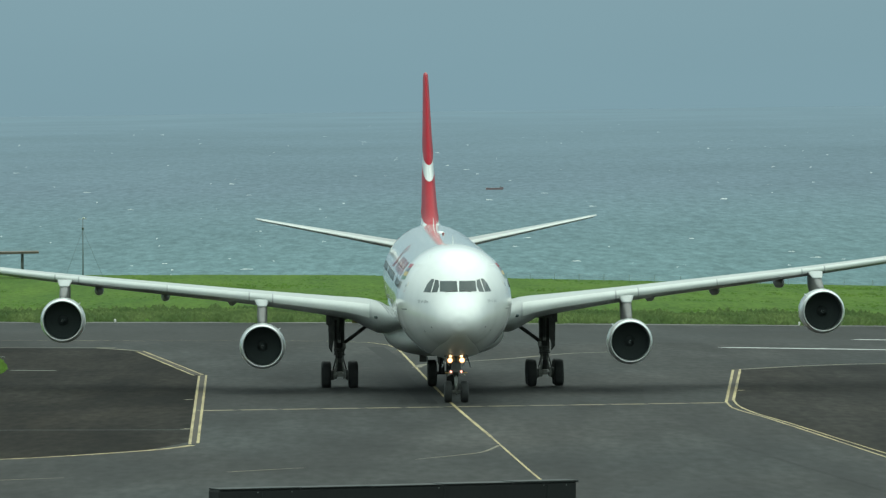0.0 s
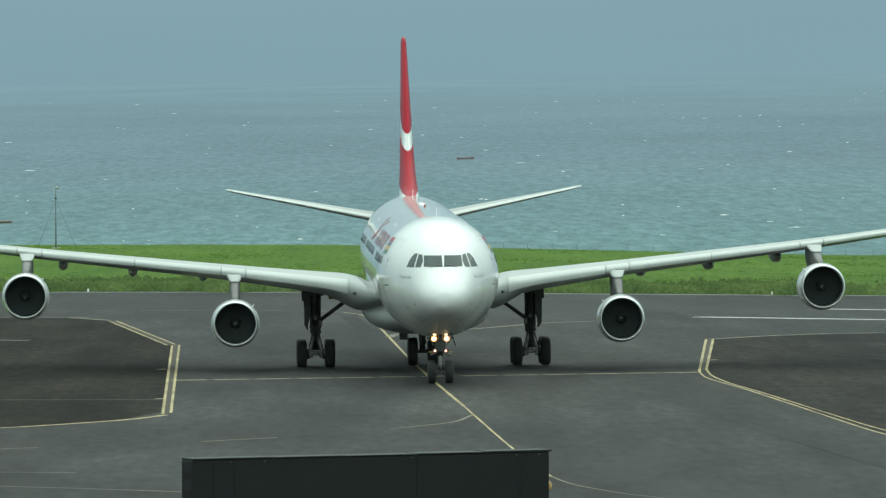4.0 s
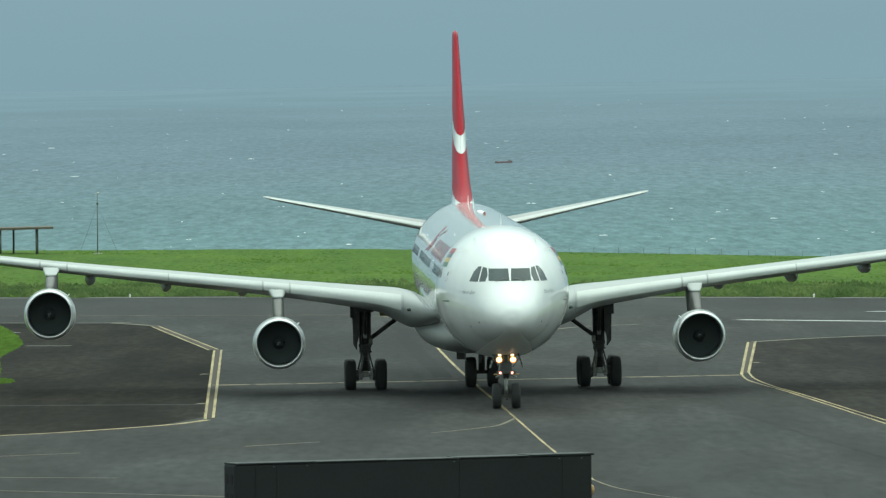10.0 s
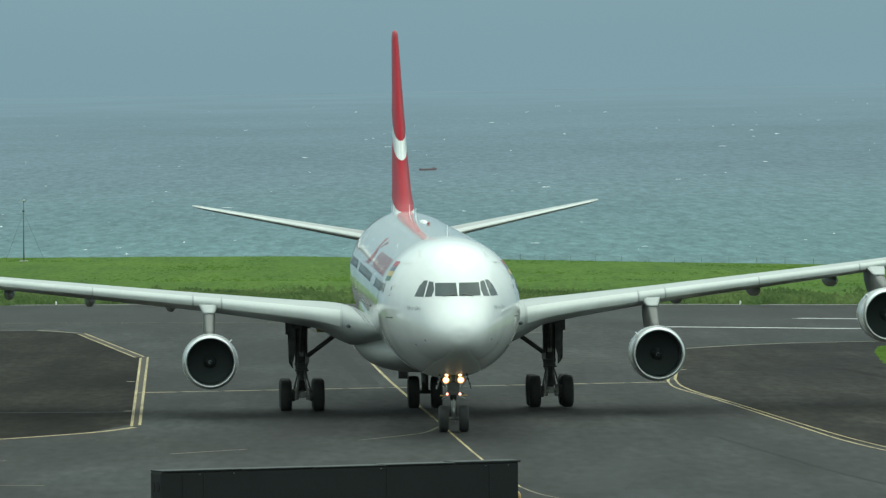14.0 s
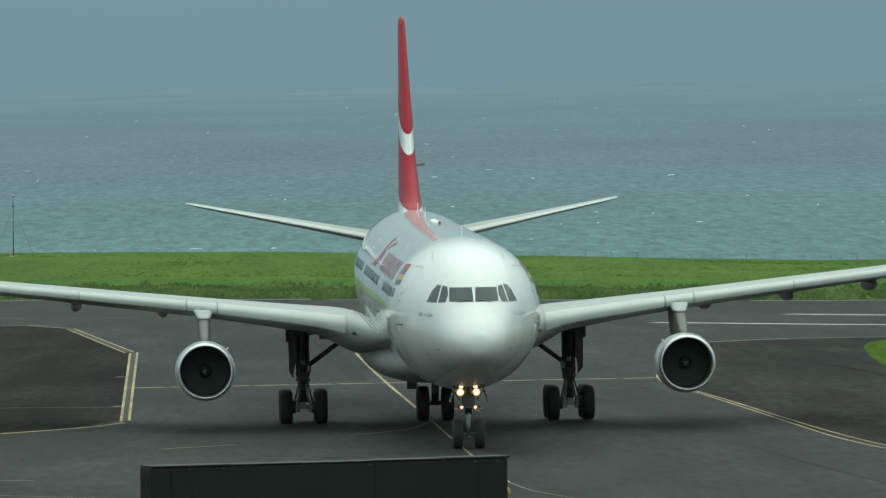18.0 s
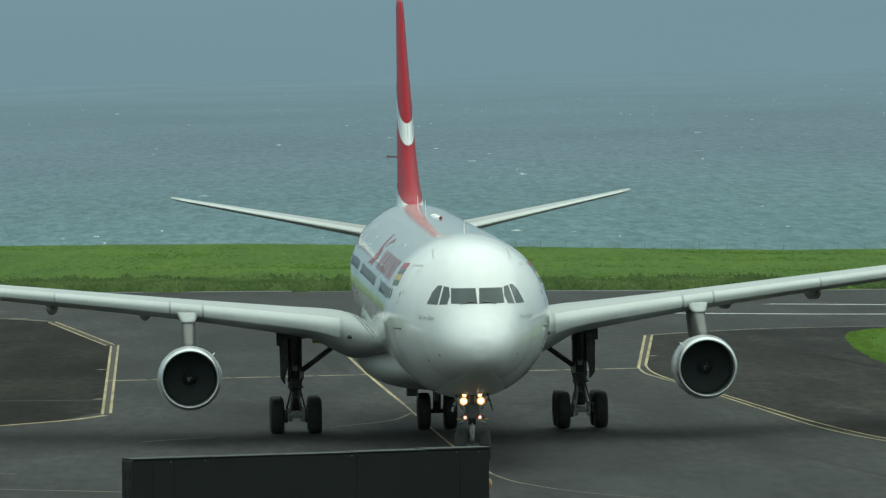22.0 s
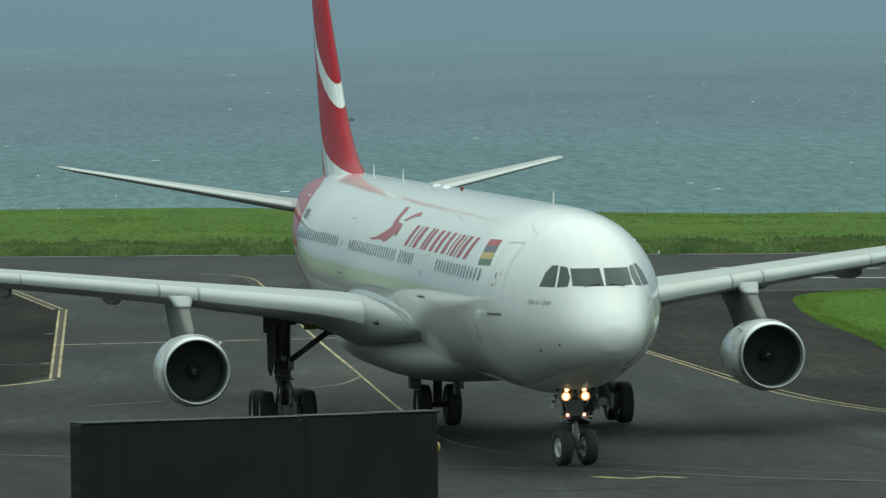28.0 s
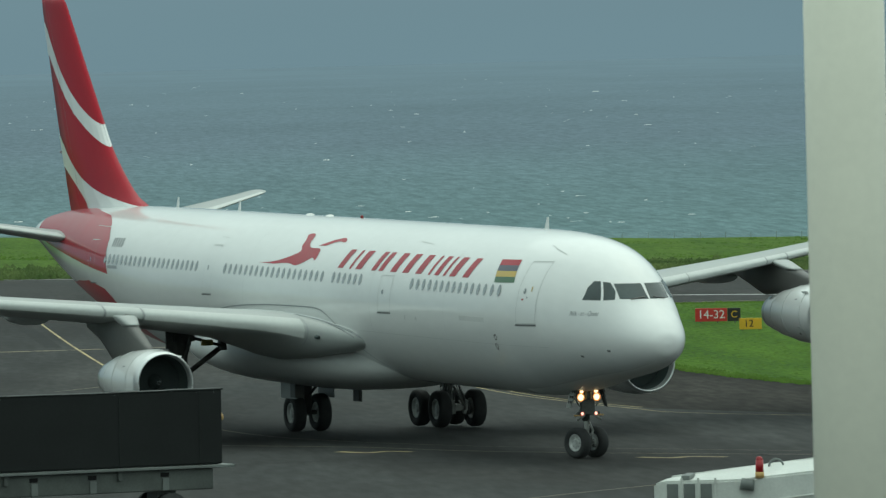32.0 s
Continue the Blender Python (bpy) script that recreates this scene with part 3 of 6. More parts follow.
grass_sheet("ground_grass", VERGE, [(x, y + 8) for x, y in SHORE], 0.02, GRASS, "bright green mown grass strip before the sea")
RIGHT_LAWN = smooth_line([(120, 362), (60, 371), (48, 375), (39, 374), (35.7, 369.5), (33.2, 364), (31.8, 353.7), (30.8, 339), (29.9, 320), (29.7, 303.5), (29.5, 288),
                          (29.1, 278.4), (30.3, 267.5), (31.9, 248.4), (36, 232), (48, 222), (120, 214)], 4)
LEFT_LAWN = smooth_line([(-70, 452), (-30, 440), (-25.4, 420), (-23.2, 402), (-21.6, 385), (-20.5, 369), (-20.4, 356), (-20.3, 344), (-19.4, 328), (-18.8, 312), (-22, 300), (-70, 286)], 4)
flat("ground_lawn", RIGHT_LAWN, 0.03, GRASS_NEAR, "bright green lawn island beside the taxiway", "grass")
flat("ground_lawn", LEFT_LAWN, 0.03, GRASS_NEAR, "green grass island beside the taxiway", "grass")


def tufts(name, spots, mat, label, lo, hi, seed, blades=4, wide=0.5):
    """Many small clumps of grass blades, joined."""
    r = random.Random(seed)
    verts, faces = [], []
    for x, y in spots:
        for _ in range(blades):
            h = r.uniform(lo, hi)
            ox, oy, w = x + r.uniform(-1, 1) * h * 1.5, y + r.uniform(-1, 1) * h * 1.5, h * wide * r.uniform(0.7, 1.4)
            a, k = r.uniform(0, 1.5), len(verts)
            for q in range(4):
                verts.append((ox + w * math.cos(a + q * 1.57) * r.uniform(0.7, 1.2), oy + w * math.sin(a + q * 1.57), -0.02))
            verts.append((ox + r.uniform(-0.4, 0.4) * w, oy + r.uniform(-0.4, 0.4) * w, h))
            faces += [(k, k + 1, k + 4), (k + 1, k + 2, k + 4), (k + 2, k + 3, k + 4), (k + 3, k, k + 4)]
    ob = put(name, mesh_of(name, verts, faces, True), mat, None, "", on_apron(0, 0, 0, 0.02))
    return tagged(ob, label, "grass", "", "stuff")


def inside(x, y, poly):
    hit = False
    for (x0, y0), (x1, y1) in zip(poly, poly[1:] + poly[:1]):
        if (y0 > y) != (y1 > y) and x < (x1 - x0) * (y - y0) / (y1 - y0) + x0:
            hit = not hit
    return hit


rnd = random.Random(11)
VT, ST = [(x, y) for x, y in VERGE], [(x, y) for x, y in SHORE]
spots = []
while len(spots) < 15000:
    x = rnd.uniform(-90, 140)
    y0, y1 = lerp_table(VT, x)[0], lerp_table(ST, x)[0]
    spots.append((x, y0 + 1.0 + (y1 - y0) * rnd.random() ** 1.3))
tufts("grass_field", spots, TUFT, "tall green grass of the strip before the sea", 0.06, 0.26, 12, 3, 1.6)
spots = []
while len(spots) < 11000:
    x = rnd.uniform(-90, 140)
    if noise.noise(Vector((x * 0.13, 7, 1))) + rnd.uniform(-0.5, 0.35) > 0.1:
        continue
    spots.append((x, lerp_table(VT, x)[0] + 0.8 + abs(rnd.gauss(0, 14))))
for _ in range(70):
    x = rnd.uniform(-60, 120)
    y, n = lerp_table(VT, x)[0] + rnd.uniform(2, 20), rnd.randint(20, 70)
    spots += [(x + rnd.gauss(0, 0.9), y + rnd.gauss(0, 3.0)) for _ in range(n)]
tufts("verge_scrub", spots, SCRUB, "rough dark green scrub along the runway edge", 0.16, 0.68, 13, 5, 0.9)
spots = []
while len(spots) < 9000:
    x, y = rnd.uniform(29, 75), rnd.uniform(215, 376)
    if inside(x, y, RIGHT_LAWN):
        spots.append((x, y))
while len(spots) < 10500:
    x, y = rnd.uniform(-34, -19), rnd.uniform(300, 452)
    if inside(x, y, LEFT_LAWN):
        spots.append((x, y))
tufts("lawn_grass", spots, TUFT, "short green grass of the lawn islands", 0.02, 0.06, 14, 3, 3.0)
spots = []
for poly, n in ((RIGHT_LAWN, 60), (LEFT_LAWN, 110)):
    for (x0, y0), (x1, y1) in zip(poly, poly[1:]):
        if max(abs(x0), abs(x1)) < 62:
            for _ in range(n):
                f_ = rnd.random()
                spots.append((x0 + (x1 - x0) * f_ + math.copysign(abs(rnd.gauss(0, 0.5)), x0), y0 + (y1 - y0) * f_ + rnd.gauss(0, 0.6)))
tufts("lawn_edge_grass", spots, TUFT, "ragged taller grass along the edges of the lawn islands", 0.04, 0.13, 15, 4, 0.9)

for pts, w in (([(-7.7, 324.6), (-1.2, 324.7), (6, 323.9), (16, 322)], 1.3), ([(14.6, 288.3), (15.5, 261.8), (16.3, 248.1), (17.4, 231.6), (19.2, 209.6), (22.5, 186), (27, 168)], 1.5),
               ([(-20, 275.6), (-7.4, 275.1)], 0.9), ([(2, 173), (6.1, 175.3), (12.5, 177.7), (20, 180)], 0.5)):
    verts, faces = ribbon(smooth_line(pts), w)
    ob = put("asphalt_seam", mesh_of("asphalt_seam", verts, faces), ASPHALT_SEAM, None, "", on_apron(0, 0, 0, 0.0085))
    tagged(ob, "dark sealed joint in the asphalt", "seam", "", "structure")

# rubber tracks that sweep round the turn on the shoulder
for off, w in ((3.2, 0.7), (5.4, 0.45), (9.0, 0.9), (11.6, 0.5), (15.5, 0.8)):
    pts = [(24.5 + off * 0.9, 322 + off * 1.2), (26.5 + off, 296 + off * 0.8), (31 + off * 1.05, 272 + off * 0.6), (38 + off * 1.1, 250 + off * 0.4)]
    verts, faces = ribbon(smooth_line(pts), w)
    ob = put("tyre_track", mesh_of("tyre_track", verts, faces), ASPHALT_TRACK, None, "", on_apron(0, 0, 0, 0.0088))
    tagged(ob, "dark rubber track on the asphalt shoulder", "tyre mark", "", "structure")

# whitecaps scattered over the sea
def crests(n):
    """One train of small breaking crests, which heaves and drifts as one."""
    verts, faces = [], []
    for _ in range(n):
        y = 840 + 2600 * rnd.random() ** 1.6
        x = rnd.uniform(-0.075, 0.13) * y + rnd.uniform(-20, 20)
        w, d, h = (0.12 + 0.75 * rnd.random() ** 3.0) * (1 + y / 4500), rnd.uniform(0.3, 1.0), rnd.uniform(0.04, 0.16) * (1 + y / 3500)
        k, n_p = len(verts), 7
        for j in range(n_p):
            f = j / (n_p - 1)
            verts += [(x + (f - 0.5) * w * 2, y + rnd.uniform(-0.2, 0.2), SEA_Z - 0.10),
                      (x + (f - 0.5) * w * 2, y + d * 0.5, SEA_Z + 0.03 + h * math.sin(math.pi * f) ** 0.5 * rnd.uniform(0.05, 1)),
                      (x + (f - 0.5) * w * 2, y + d, SEA_Z - 0.10)]
        for j in range(n_p - 1):
            a = k + 3 * j
            faces += [(a, a + 3, a + 4, a + 1), (a + 1, a + 4, a + 5, a + 2)]
    return tagged(put("whitecaps", mesh_of("whitecaps", verts, faces), FOAM), "small white breaking wave crests on the sea", "foam", "", "stuff")


rnd = random.Random(21)
CRESTS = [crests(30) for _ in range(10)]

# ---- the airliner: x to its left wing, y from nose to tail, z up from the apron ----
airliner = thing("airliner", "white four-engined airliner with a red tail, taxiing with its lights on", "airliner", taxiing(4.7, 302.56, 0.82))
FUS = [(0.0, 0.02, -0.70, -0.74), (0.06, 0.30, -0.44, -1.00), (0.2, 0.53, -0.25, -1.17), (0.5, 0.78, 0.03, -1.36), (1.0, 1.04, 0.37, -1.53), (1.5, 1.22, 0.74, -1.66),
       (2.05, 1.40, 1.23, -1.77), (2.6, 1.57, 1.64, -1.86), (3.2, 1.76, 1.97, -1.95), (4.0, 1.98, 2.28, -2.06), (5.0, 2.26, 2.51, -2.25), (6.0, 2.49, 2.65, -2.43),
       (7.0, 2.63, 2.73, -2.60), (8.2, 2.76, 2.79, -2.74), (10.0, 2.82, 2.82, -2.82), (42.0, 2.82, 2.82, -2.82), (46.0, 2.74, 2.82, -2.58), (50.0, 2.44, 2.80, -1.96),
       (54.0, 1.90, 2.72, -1.15), (58.0, 1.26, 2.50, -0.18), (61.0, 0.74, 2.20, 0.70), (62.5, 0.45, 1.90, 1.10), (62.9, 0.18, 1.68, 1.36)]


def smoothed(table, k):
    """The table resampled with smooth curves between its rows."""
    out = []
    n = len(table)
    for i in range(n - 1):
        p0, p1, p2, p3 = table[max(i - 1, 0)], table[i], table[i + 1], table[min(i + 2, n - 1)]
        h = p2[0] - p1[0]
        m1 = [0 if i == 0 else (c - a) / (p2[0] - p0[0]) for a, c in zip(p0, p2)]
        m2 = [(c - a) / (p3[0] - p1[0]) for a, c in zip(p1, p3)]
        if i == 0:
            m1 = [(c - a) / h for a, c in zip(p1, p2)]
        for j in range(k):
            t = j / k
            a, b, c, d = 2 * t ** 3 - 3 * t * t + 1, t ** 3 - 2 * t * t + t, -2 * t ** 3 + 3 * t * t, t ** 3 - t * t
            row = [a * q1 + b * h * g1 + c * q2 + d * h * g2 for q1, g1, q2, g2 in zip(p1, m1, p2, m2)]
            row[0] = p1[0] + h * t
            out.append(tuple(row))
    out.append(table[-1])
    return out


FUS_FINE = smoothed(FUS, 4)


def axis_z(s):
    return 4.68 + 0.0175 * s


def section(s):
    """Half width, top, bottom and height of the widest point, about the axis."""
    w, top, bot = lerp_table(FUS_FINE, s)
    zc = lerp_table([(0, -0.72), (1, -0.58), (3, -0.35), (7, 0.0), (42, 0.0), (58, 1.1), (62.9, 1.52)], s)[0]
    return w, top, bot, min(max(zc, bot + 0.02), top - 0.02)


def hull(s, ang, out=0.0):
    """A point of the hull at an angle, 0 at the left side, 90 degrees on top."""
    w, top, bot, zc = section(s)
    c, k = math.cos(ang), math.sin(ang)
    h = (top - zc) if k > 0 else (zc - bot)
    return Vector(((w + out) * c, s, axis_z(s) + zc + (h + out) * k))


def side_point(side, s, z, out=0.006):
    """The hull's side at station s and height z."""
    w, top, bot, zc = section(s)
    d = z - axis_z(s) - zc
    h = (top - zc) if d > 0 else (zc - bot)
    k = max(-0.9999, min(0.9999, d / h))
    ang = math.asin(k)
    p = hull(s, ang, out)
    return Vector((side * p.x, p.y, p.z))


def front_point(x, z, out=0.008):
    """The nose surface met at (x, z) by a line from ahead."""
    lo, hi = 0.05, 9.0
    for _ in range(40):
        mid = (lo + hi) / 2
        w, top, bot, zc = section(mid)
        d = z - axis_z(mid) - zc
        h = (top - zc) if d > 0 else (zc - bot)
        if (x / w) ** 2 + (d / h) ** 2 < 1:
            hi = mid
        else:
            lo = mid
    return hi


def decal(name, poly, place, mat, parent, label="", cell=0.22):
    """A thin painted area: a flat polygon laid on a curved surface by place(a, b)."""
    bm = bmesh.new()
    vs = [bm.verts.new((a, b, 0)) for a, b in poly]
    es = [bm.edges.new((vs[i], vs[(i + 1) % len(vs)])) for i in range(len(vs))]
    bmesh.ops.triangle_fill(bm, edges=es, use_beauty=True)
    for _ in range(7):
        long_edges = [e for e in bm.edges if e.calc_length() > cell]
        if not long_edges or len(bm.verts) > 9000:
            break
        bmesh.ops.subdivide_edges(bm, edges=long_edges, cuts=1)
        bmesh.ops.triangulate(bm, faces=[f for f in bm.faces if len(f.verts) > 3])
    for v in bm.verts:
        v.co = place(v.co.x, v.co.y)
    return part(name, bm, mat, parent, label, True)


def outline(points, width):
    """A closed band round a polygon, as quads."""
    n = len(points)
    c = (sum(p[0] for p in points) / n, sum(p[1] for p in points) / n)
    quads = []
    def inner(p):
        d = math.hypot(p[0] - c[0], p[1] - c[1])
        return (p[0] + (c[0] - p[0]) * width * 1.4 / d, p[1] + (c[1] - p[1]) * width * 1.4 / d)
    for i in range(n):
        a, b = points[i], points[(i + 1) % n]
        quads.append([a, b, inner(b), inner(a)])
    return quads


def band(name, points, width, place, mat, parent, label="", cuts=8):
    """A closed thin line painted on a surface."""
    verts, faces = [], []
    for a, b, c, d in outline(points, width):
        k = len(verts)
        for i in range(cuts + 1):
            f = i / cuts
            verts += [place(a[0] + (b[0] - a[0]) * f, a[1] + (b[1] - a[1]) * f), place(d[0] + (c[0] - d[0]) * f, d[1] + (c[1] - d[1]) * f)]
        for i in range(cuts):
            faces.append((k + 2 * i, k + 2 * i + 1, k + 2 * i + 3, k + 2 * i + 2))
    return put(name, mesh_of(name, verts, faces, True), mat, parent, label)


# fuselage
SEG = 72
rings = [[hull(s, 2 * math.pi * j / SEG) for j in range(SEG)] for s, *_ in FUS_FINE]
extra = []
for s_a, s_b in ((10.0, 42.0),):
    extra = [[hull(s_a + (s_b - s_a) * i / 20, 2 * math.pi * j / SEG) for j in range(SEG)] for i in range(1, 20)]
rings = [r for r in rings if r[0].y <= 10.0] + extra + [r for r in rings if r[0].y > 41.9]
v, f = loft(rings)
fuselage = put("fuselage", mesh_of("fuselage", v, f, True), PAINT_WHITE, airliner, "glossy white fuselage with a red rear end")
# a duller, rougher coat under the nose keeps the lamps from mirroring in it
fuselage.data.materials.append(PAINT_DULL)
for p in fuselage.data.polygons:
    w, top, bot, zc = section(p.center.y)
    if 0.4 < p.center.y < 9.0 and abs(math.atan2(p.center.x / w, (axis_z(p.center.y) + zc - p.center.z) / (zc - bot))) < radians(24):
        p.material_index = 1

# belly fairing round the wing root, its white greyed to stand for shade
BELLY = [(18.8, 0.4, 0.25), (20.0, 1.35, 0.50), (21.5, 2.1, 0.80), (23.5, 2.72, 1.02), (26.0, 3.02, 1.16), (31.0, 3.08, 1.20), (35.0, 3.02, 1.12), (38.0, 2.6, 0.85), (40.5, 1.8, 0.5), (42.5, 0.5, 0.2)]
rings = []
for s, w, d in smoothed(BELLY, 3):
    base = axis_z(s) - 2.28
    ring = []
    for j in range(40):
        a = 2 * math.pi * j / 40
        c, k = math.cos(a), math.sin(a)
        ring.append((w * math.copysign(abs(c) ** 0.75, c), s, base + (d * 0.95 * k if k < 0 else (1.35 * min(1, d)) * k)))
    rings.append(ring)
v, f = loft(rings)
put("belly_fairing", mesh_of("belly_fairing", v, f, True), PAINT_WHITE_SHADED, airliner, "bulging white fairing under the fuselage, its shade put into a greyer colour")
for side in (-1, 1):
    rings = []
    for s, w, h in smoothed([(20.2, 0.02, 0.05), (21.4, 0.12, 0.30), (23.0, 0.19, 0.52), (25.5, 0.26, 0.72), (29.0, 0.28, 0.80), (32.5, 0.24, 0.78), (35.0, 0.14, 0.6), (37.0, 0.03, 0.2)], 3):
        zc = axis_z(s) - 0.98
        rings.append([(side * (2.52 + (w + 0.05) * math.cos(2 * math.pi * j / 24)), s, zc + h * math.sin(2 * math.pi * j / 24)) for j in range(24)])
    v, f = loft(rings)
    put("wing_root_fairing", mesh_of("wing_root_fairing", v, f, True), PAINT_WHITE, airliner, "rounded white fairing where the wing joins")

# cockpit windows
PANES = [[(0.045, 5.44), (0.86, 5.45), (0.83, 5.92), (0.075, 5.92)],
         [(1.00, 5.43), (1.24, 5.41), (1.06, 5.98), (0.91, 5.95), (0.90, 5.68)],
         [(1.30, 5.41), (1.61, 5.42), (1.42, 5.80), (1.24, 6.00), (1.11, 6.00)]]
for side in (-1, 1):
    for pane in PANES:
        def on_nose(a, b, side=side):
            return Vector((side * a, front_point(abs(a), b) - 0.012, b))
        decal("cockpit_window", pane, on_nose, GLASS_DARK, fuselage, "dark cockpit window pane", 0.16)
        band("window_frame", [(a + (a - sum(q[0] for q in pane) / len(pane)) * 0.05, b + (b - 5.70) * 0.07) for a, b in pane], 0.028,
             lambda a, b, side=side: Vector((side * a, front_point(abs(a), b) - 0.006, b)), PANEL_LINE, fuselage, "", 5)
    bm = bmesh.new()
    a, b = (side * 0.60, 5.43), (side * 0.16, 5.60)
    add_rod(bm, (a[0], front_point(0.60, 5.43) - 0.05, 5.43), (b[0], front_point(0.16, 5.50) - 0.05, 5.50), 0.018, None, 6)
    part("wiper", bm, PYLON, fuselage)

# cabin windows, doors, markings
oval = [(0.132 * math.cos(2 * math.pi * i / 14), 0.21 * math.sin(2 * math.pi * i / 14)) for i in range(14)]
pane_me = mesh_of("cabin_window", [(0, a, b) for a, b in oval] + [(-0.02, a * 0.8, b * 0.8) for a, b in oval],
                  [tuple(range(14))] + [(i, (i + 1) % 14, 14 + (i + 1) % 14, 14 + i) for i in range(14)])
pane_me.materials.append(CABIN_GLASS)
for side in (-1, 1):
    for s_a, s_b, n in ((7.95, 15.5, 15), (20.3, 22.9, 6), (24.0, 33.95, 19), (37.0, 47.6, 21)):
        for i in range(n):
            s = s_a + (s_b - s_a) * i / (n - 1)
            z = axis_z(s) + 0.86
            p = side_point(side, s, z, 0.010)
            tilt = math.asin(0.86 / 2.82)
            put("cabin_window", pane_me, None, fuselage, "", Matrix.Translation(p) @ Matrix.Rotation(-side * tilt, 4, "Y") @ (Matrix.Rotation(math.pi, 4, "Z") if side < 0 else Matrix()))
    for s_a, s_b, z_a, z_b, lean in ((5.48, 6.64, 4.58, 6.66, 0.0), (17.25, 18.4, 4.80, 6.08, 0), (35.2, 36.1, 5.18, 7.0, 0), (49.2, 50.2, 5.42, 7.1, 0)):
        place = lambda a, b, side=side: side_point(side, a, b, 0.008)
        door = band("cabin_door", [(s_a, z_a), (s_b, z_a), (s_b, z_b), (s_a, z_b)], 0.030, place, FAINT_MARK, fuselage, "faint grey outline of a closed cabin door", 10)
        decal("door_sill", [(s_a - 0.05, z_a - 0.06), (s_b + 0.05, z_a - 0.06), (s_b + 0.05, z_a), (s_a - 0.05, z_a)], lambda a, b, side=side: side_point(side, a, b, 0.014), PANEL_LINE, door)
        decal("door_window", [(s_b - 0.38 + 0.07 * math.cos(q * 0.785), (z_a + z_b) / 2 + 0.06 + 0.10 * math.sin(q * 0.785)) for q in range(8)],
              lambda a, b, side=side: side_point(side, a, b, 0.012), CABIN_GLASS, door)
        zm = (z_a + z_b) / 2
        for a, b, wd, ht, m_ in () if s_a > 6 else ((s_b - 0.78, zm + 0.05, 0.05, 0.16, FLAG_YELLOW), (s_b - 0.62, zm - 0.18, 0.09, 0.05, GREY_MARK), (s_b - 0.40, zm - 0.24, 0.12, 0.05, MARK_RED)):
            decal("door_placard", [(a, b), (a + wd, b), (a + wd, b + ht), (a, b + ht)], lambda a, b, side=side: side_point(side, a, b, 0.012), m_, door)
    put_on = lambda a, b, side=side: side_point(side, a, b, 0.009)
    # four-striped flag
    top, low = 6.70, 5.95
    for i, m_ in enumerate((MARK_RED, FLAG_BLUE, FLAG_YELLOW, FLAG_GREEN)):
        za, zb = top + (low - top) * i / 4, top + (low - top) * (i + 1) / 4
        o = lambda z: (z - low) / (top - low) * 0.30
        decal("flag_stripe", [(7.12 + o(za), za), (8.50 + o(za), za), (8.50 + o(zb), zb), (7.12 + o(zb), zb)], put_on, m_, fuselage, "flag stripe")
    # the name as plain slanted red bars, one to a character
    lean = 0.40
    for f_, wide in ((0.004, 0.50), (0.092, 0.19), (0.140, 0.58), (0.262, 0.42), (0.315, 0.42), (0.405, 0.54), (0.495, 0.54), (0.590, 0.54), (0.682, 0.19), (0.728, 0.40), (0.790, 0.19), (0.835, 0.54), (0.930, 0.52)):
        sa = 22.85 - 12.45 * f_
        z0 = axis_z(sa) + 1.20
        decal("name_bar", [(sa, z0), (sa - wide, z0), (sa - wide - lean, z0 + 0.64), (sa - lean, z0 + 0.64)], put_on, MARK_RED, fuselage, "plain slanted red bar")
    # the emblem as plain curved red shapes
    def swoop(points):
        pts = smooth_line([(30.7 - 0.0222 * a, axis_z(30.7 - 0.0222 * a) + 1.18 - 0.0092 * (b - 0.088 * a)) for a, b in points], 3)
        decal("emblem", pts[:-1], put_on, MARK_RED, fuselage, "plain red swooping shape", 0.3)
    swoop([(0, 0), (65, -2), (115, -15), (150, -30), (162, -42), (152, -60), (146, -85), (135, -104), (157, -106), (170, -95), (177, -70), (190, -55), (205, -50), (235, -47), (245, -35),
           (247, -15), (242, -2), (230, -12), (215, -5), (190, 10), (165, 16), (140, 8), (105, 6), (55, 8)])
    swoop([(220, -58), (245, -68), (275, -80), (305, -85), (320, -75), (317, -68), (295, -72), (270, -65), (245, -54)])
    # unreadable small lettering as grey bars
    for a, b, z, h in [(45.95 + 0.28 * q, 46.11 + 0.28 * q, 7.0, 0.17) for q in range(5)] + [(45.9, 47.2, 6.05, 0.06)]:
        decal("small_lettering", [(a, z - h), (b, z - h), (b + 0.10, z + h), (a + 0.10, z + h)], put_on, GREY_MARK, fuselage)
    decal("service_panel", [(8.9, 4.60), (11.0, 4.64), (11.0, 4.80), (8.9, 4.76)], put_on, SKIN_JOINT, fuselage, "faint grey lettering panel")
    # vents and service marks low on the hull
    for a, z, r in ((8.2, 4.12, 0.10), (8.3, 3.80, 0.11)):
        band("service_mark", [(a + r * math.cos(q * 0.6283), z + r * 1.1 * math.sin(q * 0.6283)) for q in range(10)], 0.03, put_on, PYLON, fuselage, "brownish ring mark", 2)
    for a, z in ((14.9, 4.62), (15.9, 4.66)):
        decal("drain", [(a, z - 0.07), (a + 0.03, z - 0.07), (a + 0.03, z + 0.07), (a, z + 0.07)], put_on, PANEL_LINE, fuselage)
    for a, z in ((3.4, 3.55), (1.9, 3.75)):
        decal("pitot_probe", [(a, z - 0.04), (a + 0.16, z - 0.04), (a + 0.16, z + 0.03), (a, z + 0.03)], put_on, PANEL_LINE, fuselage)
    # red rear end, with a white sweep left between its two fields
    verts, faces = [], []
    n_a, n_s = 26, 22
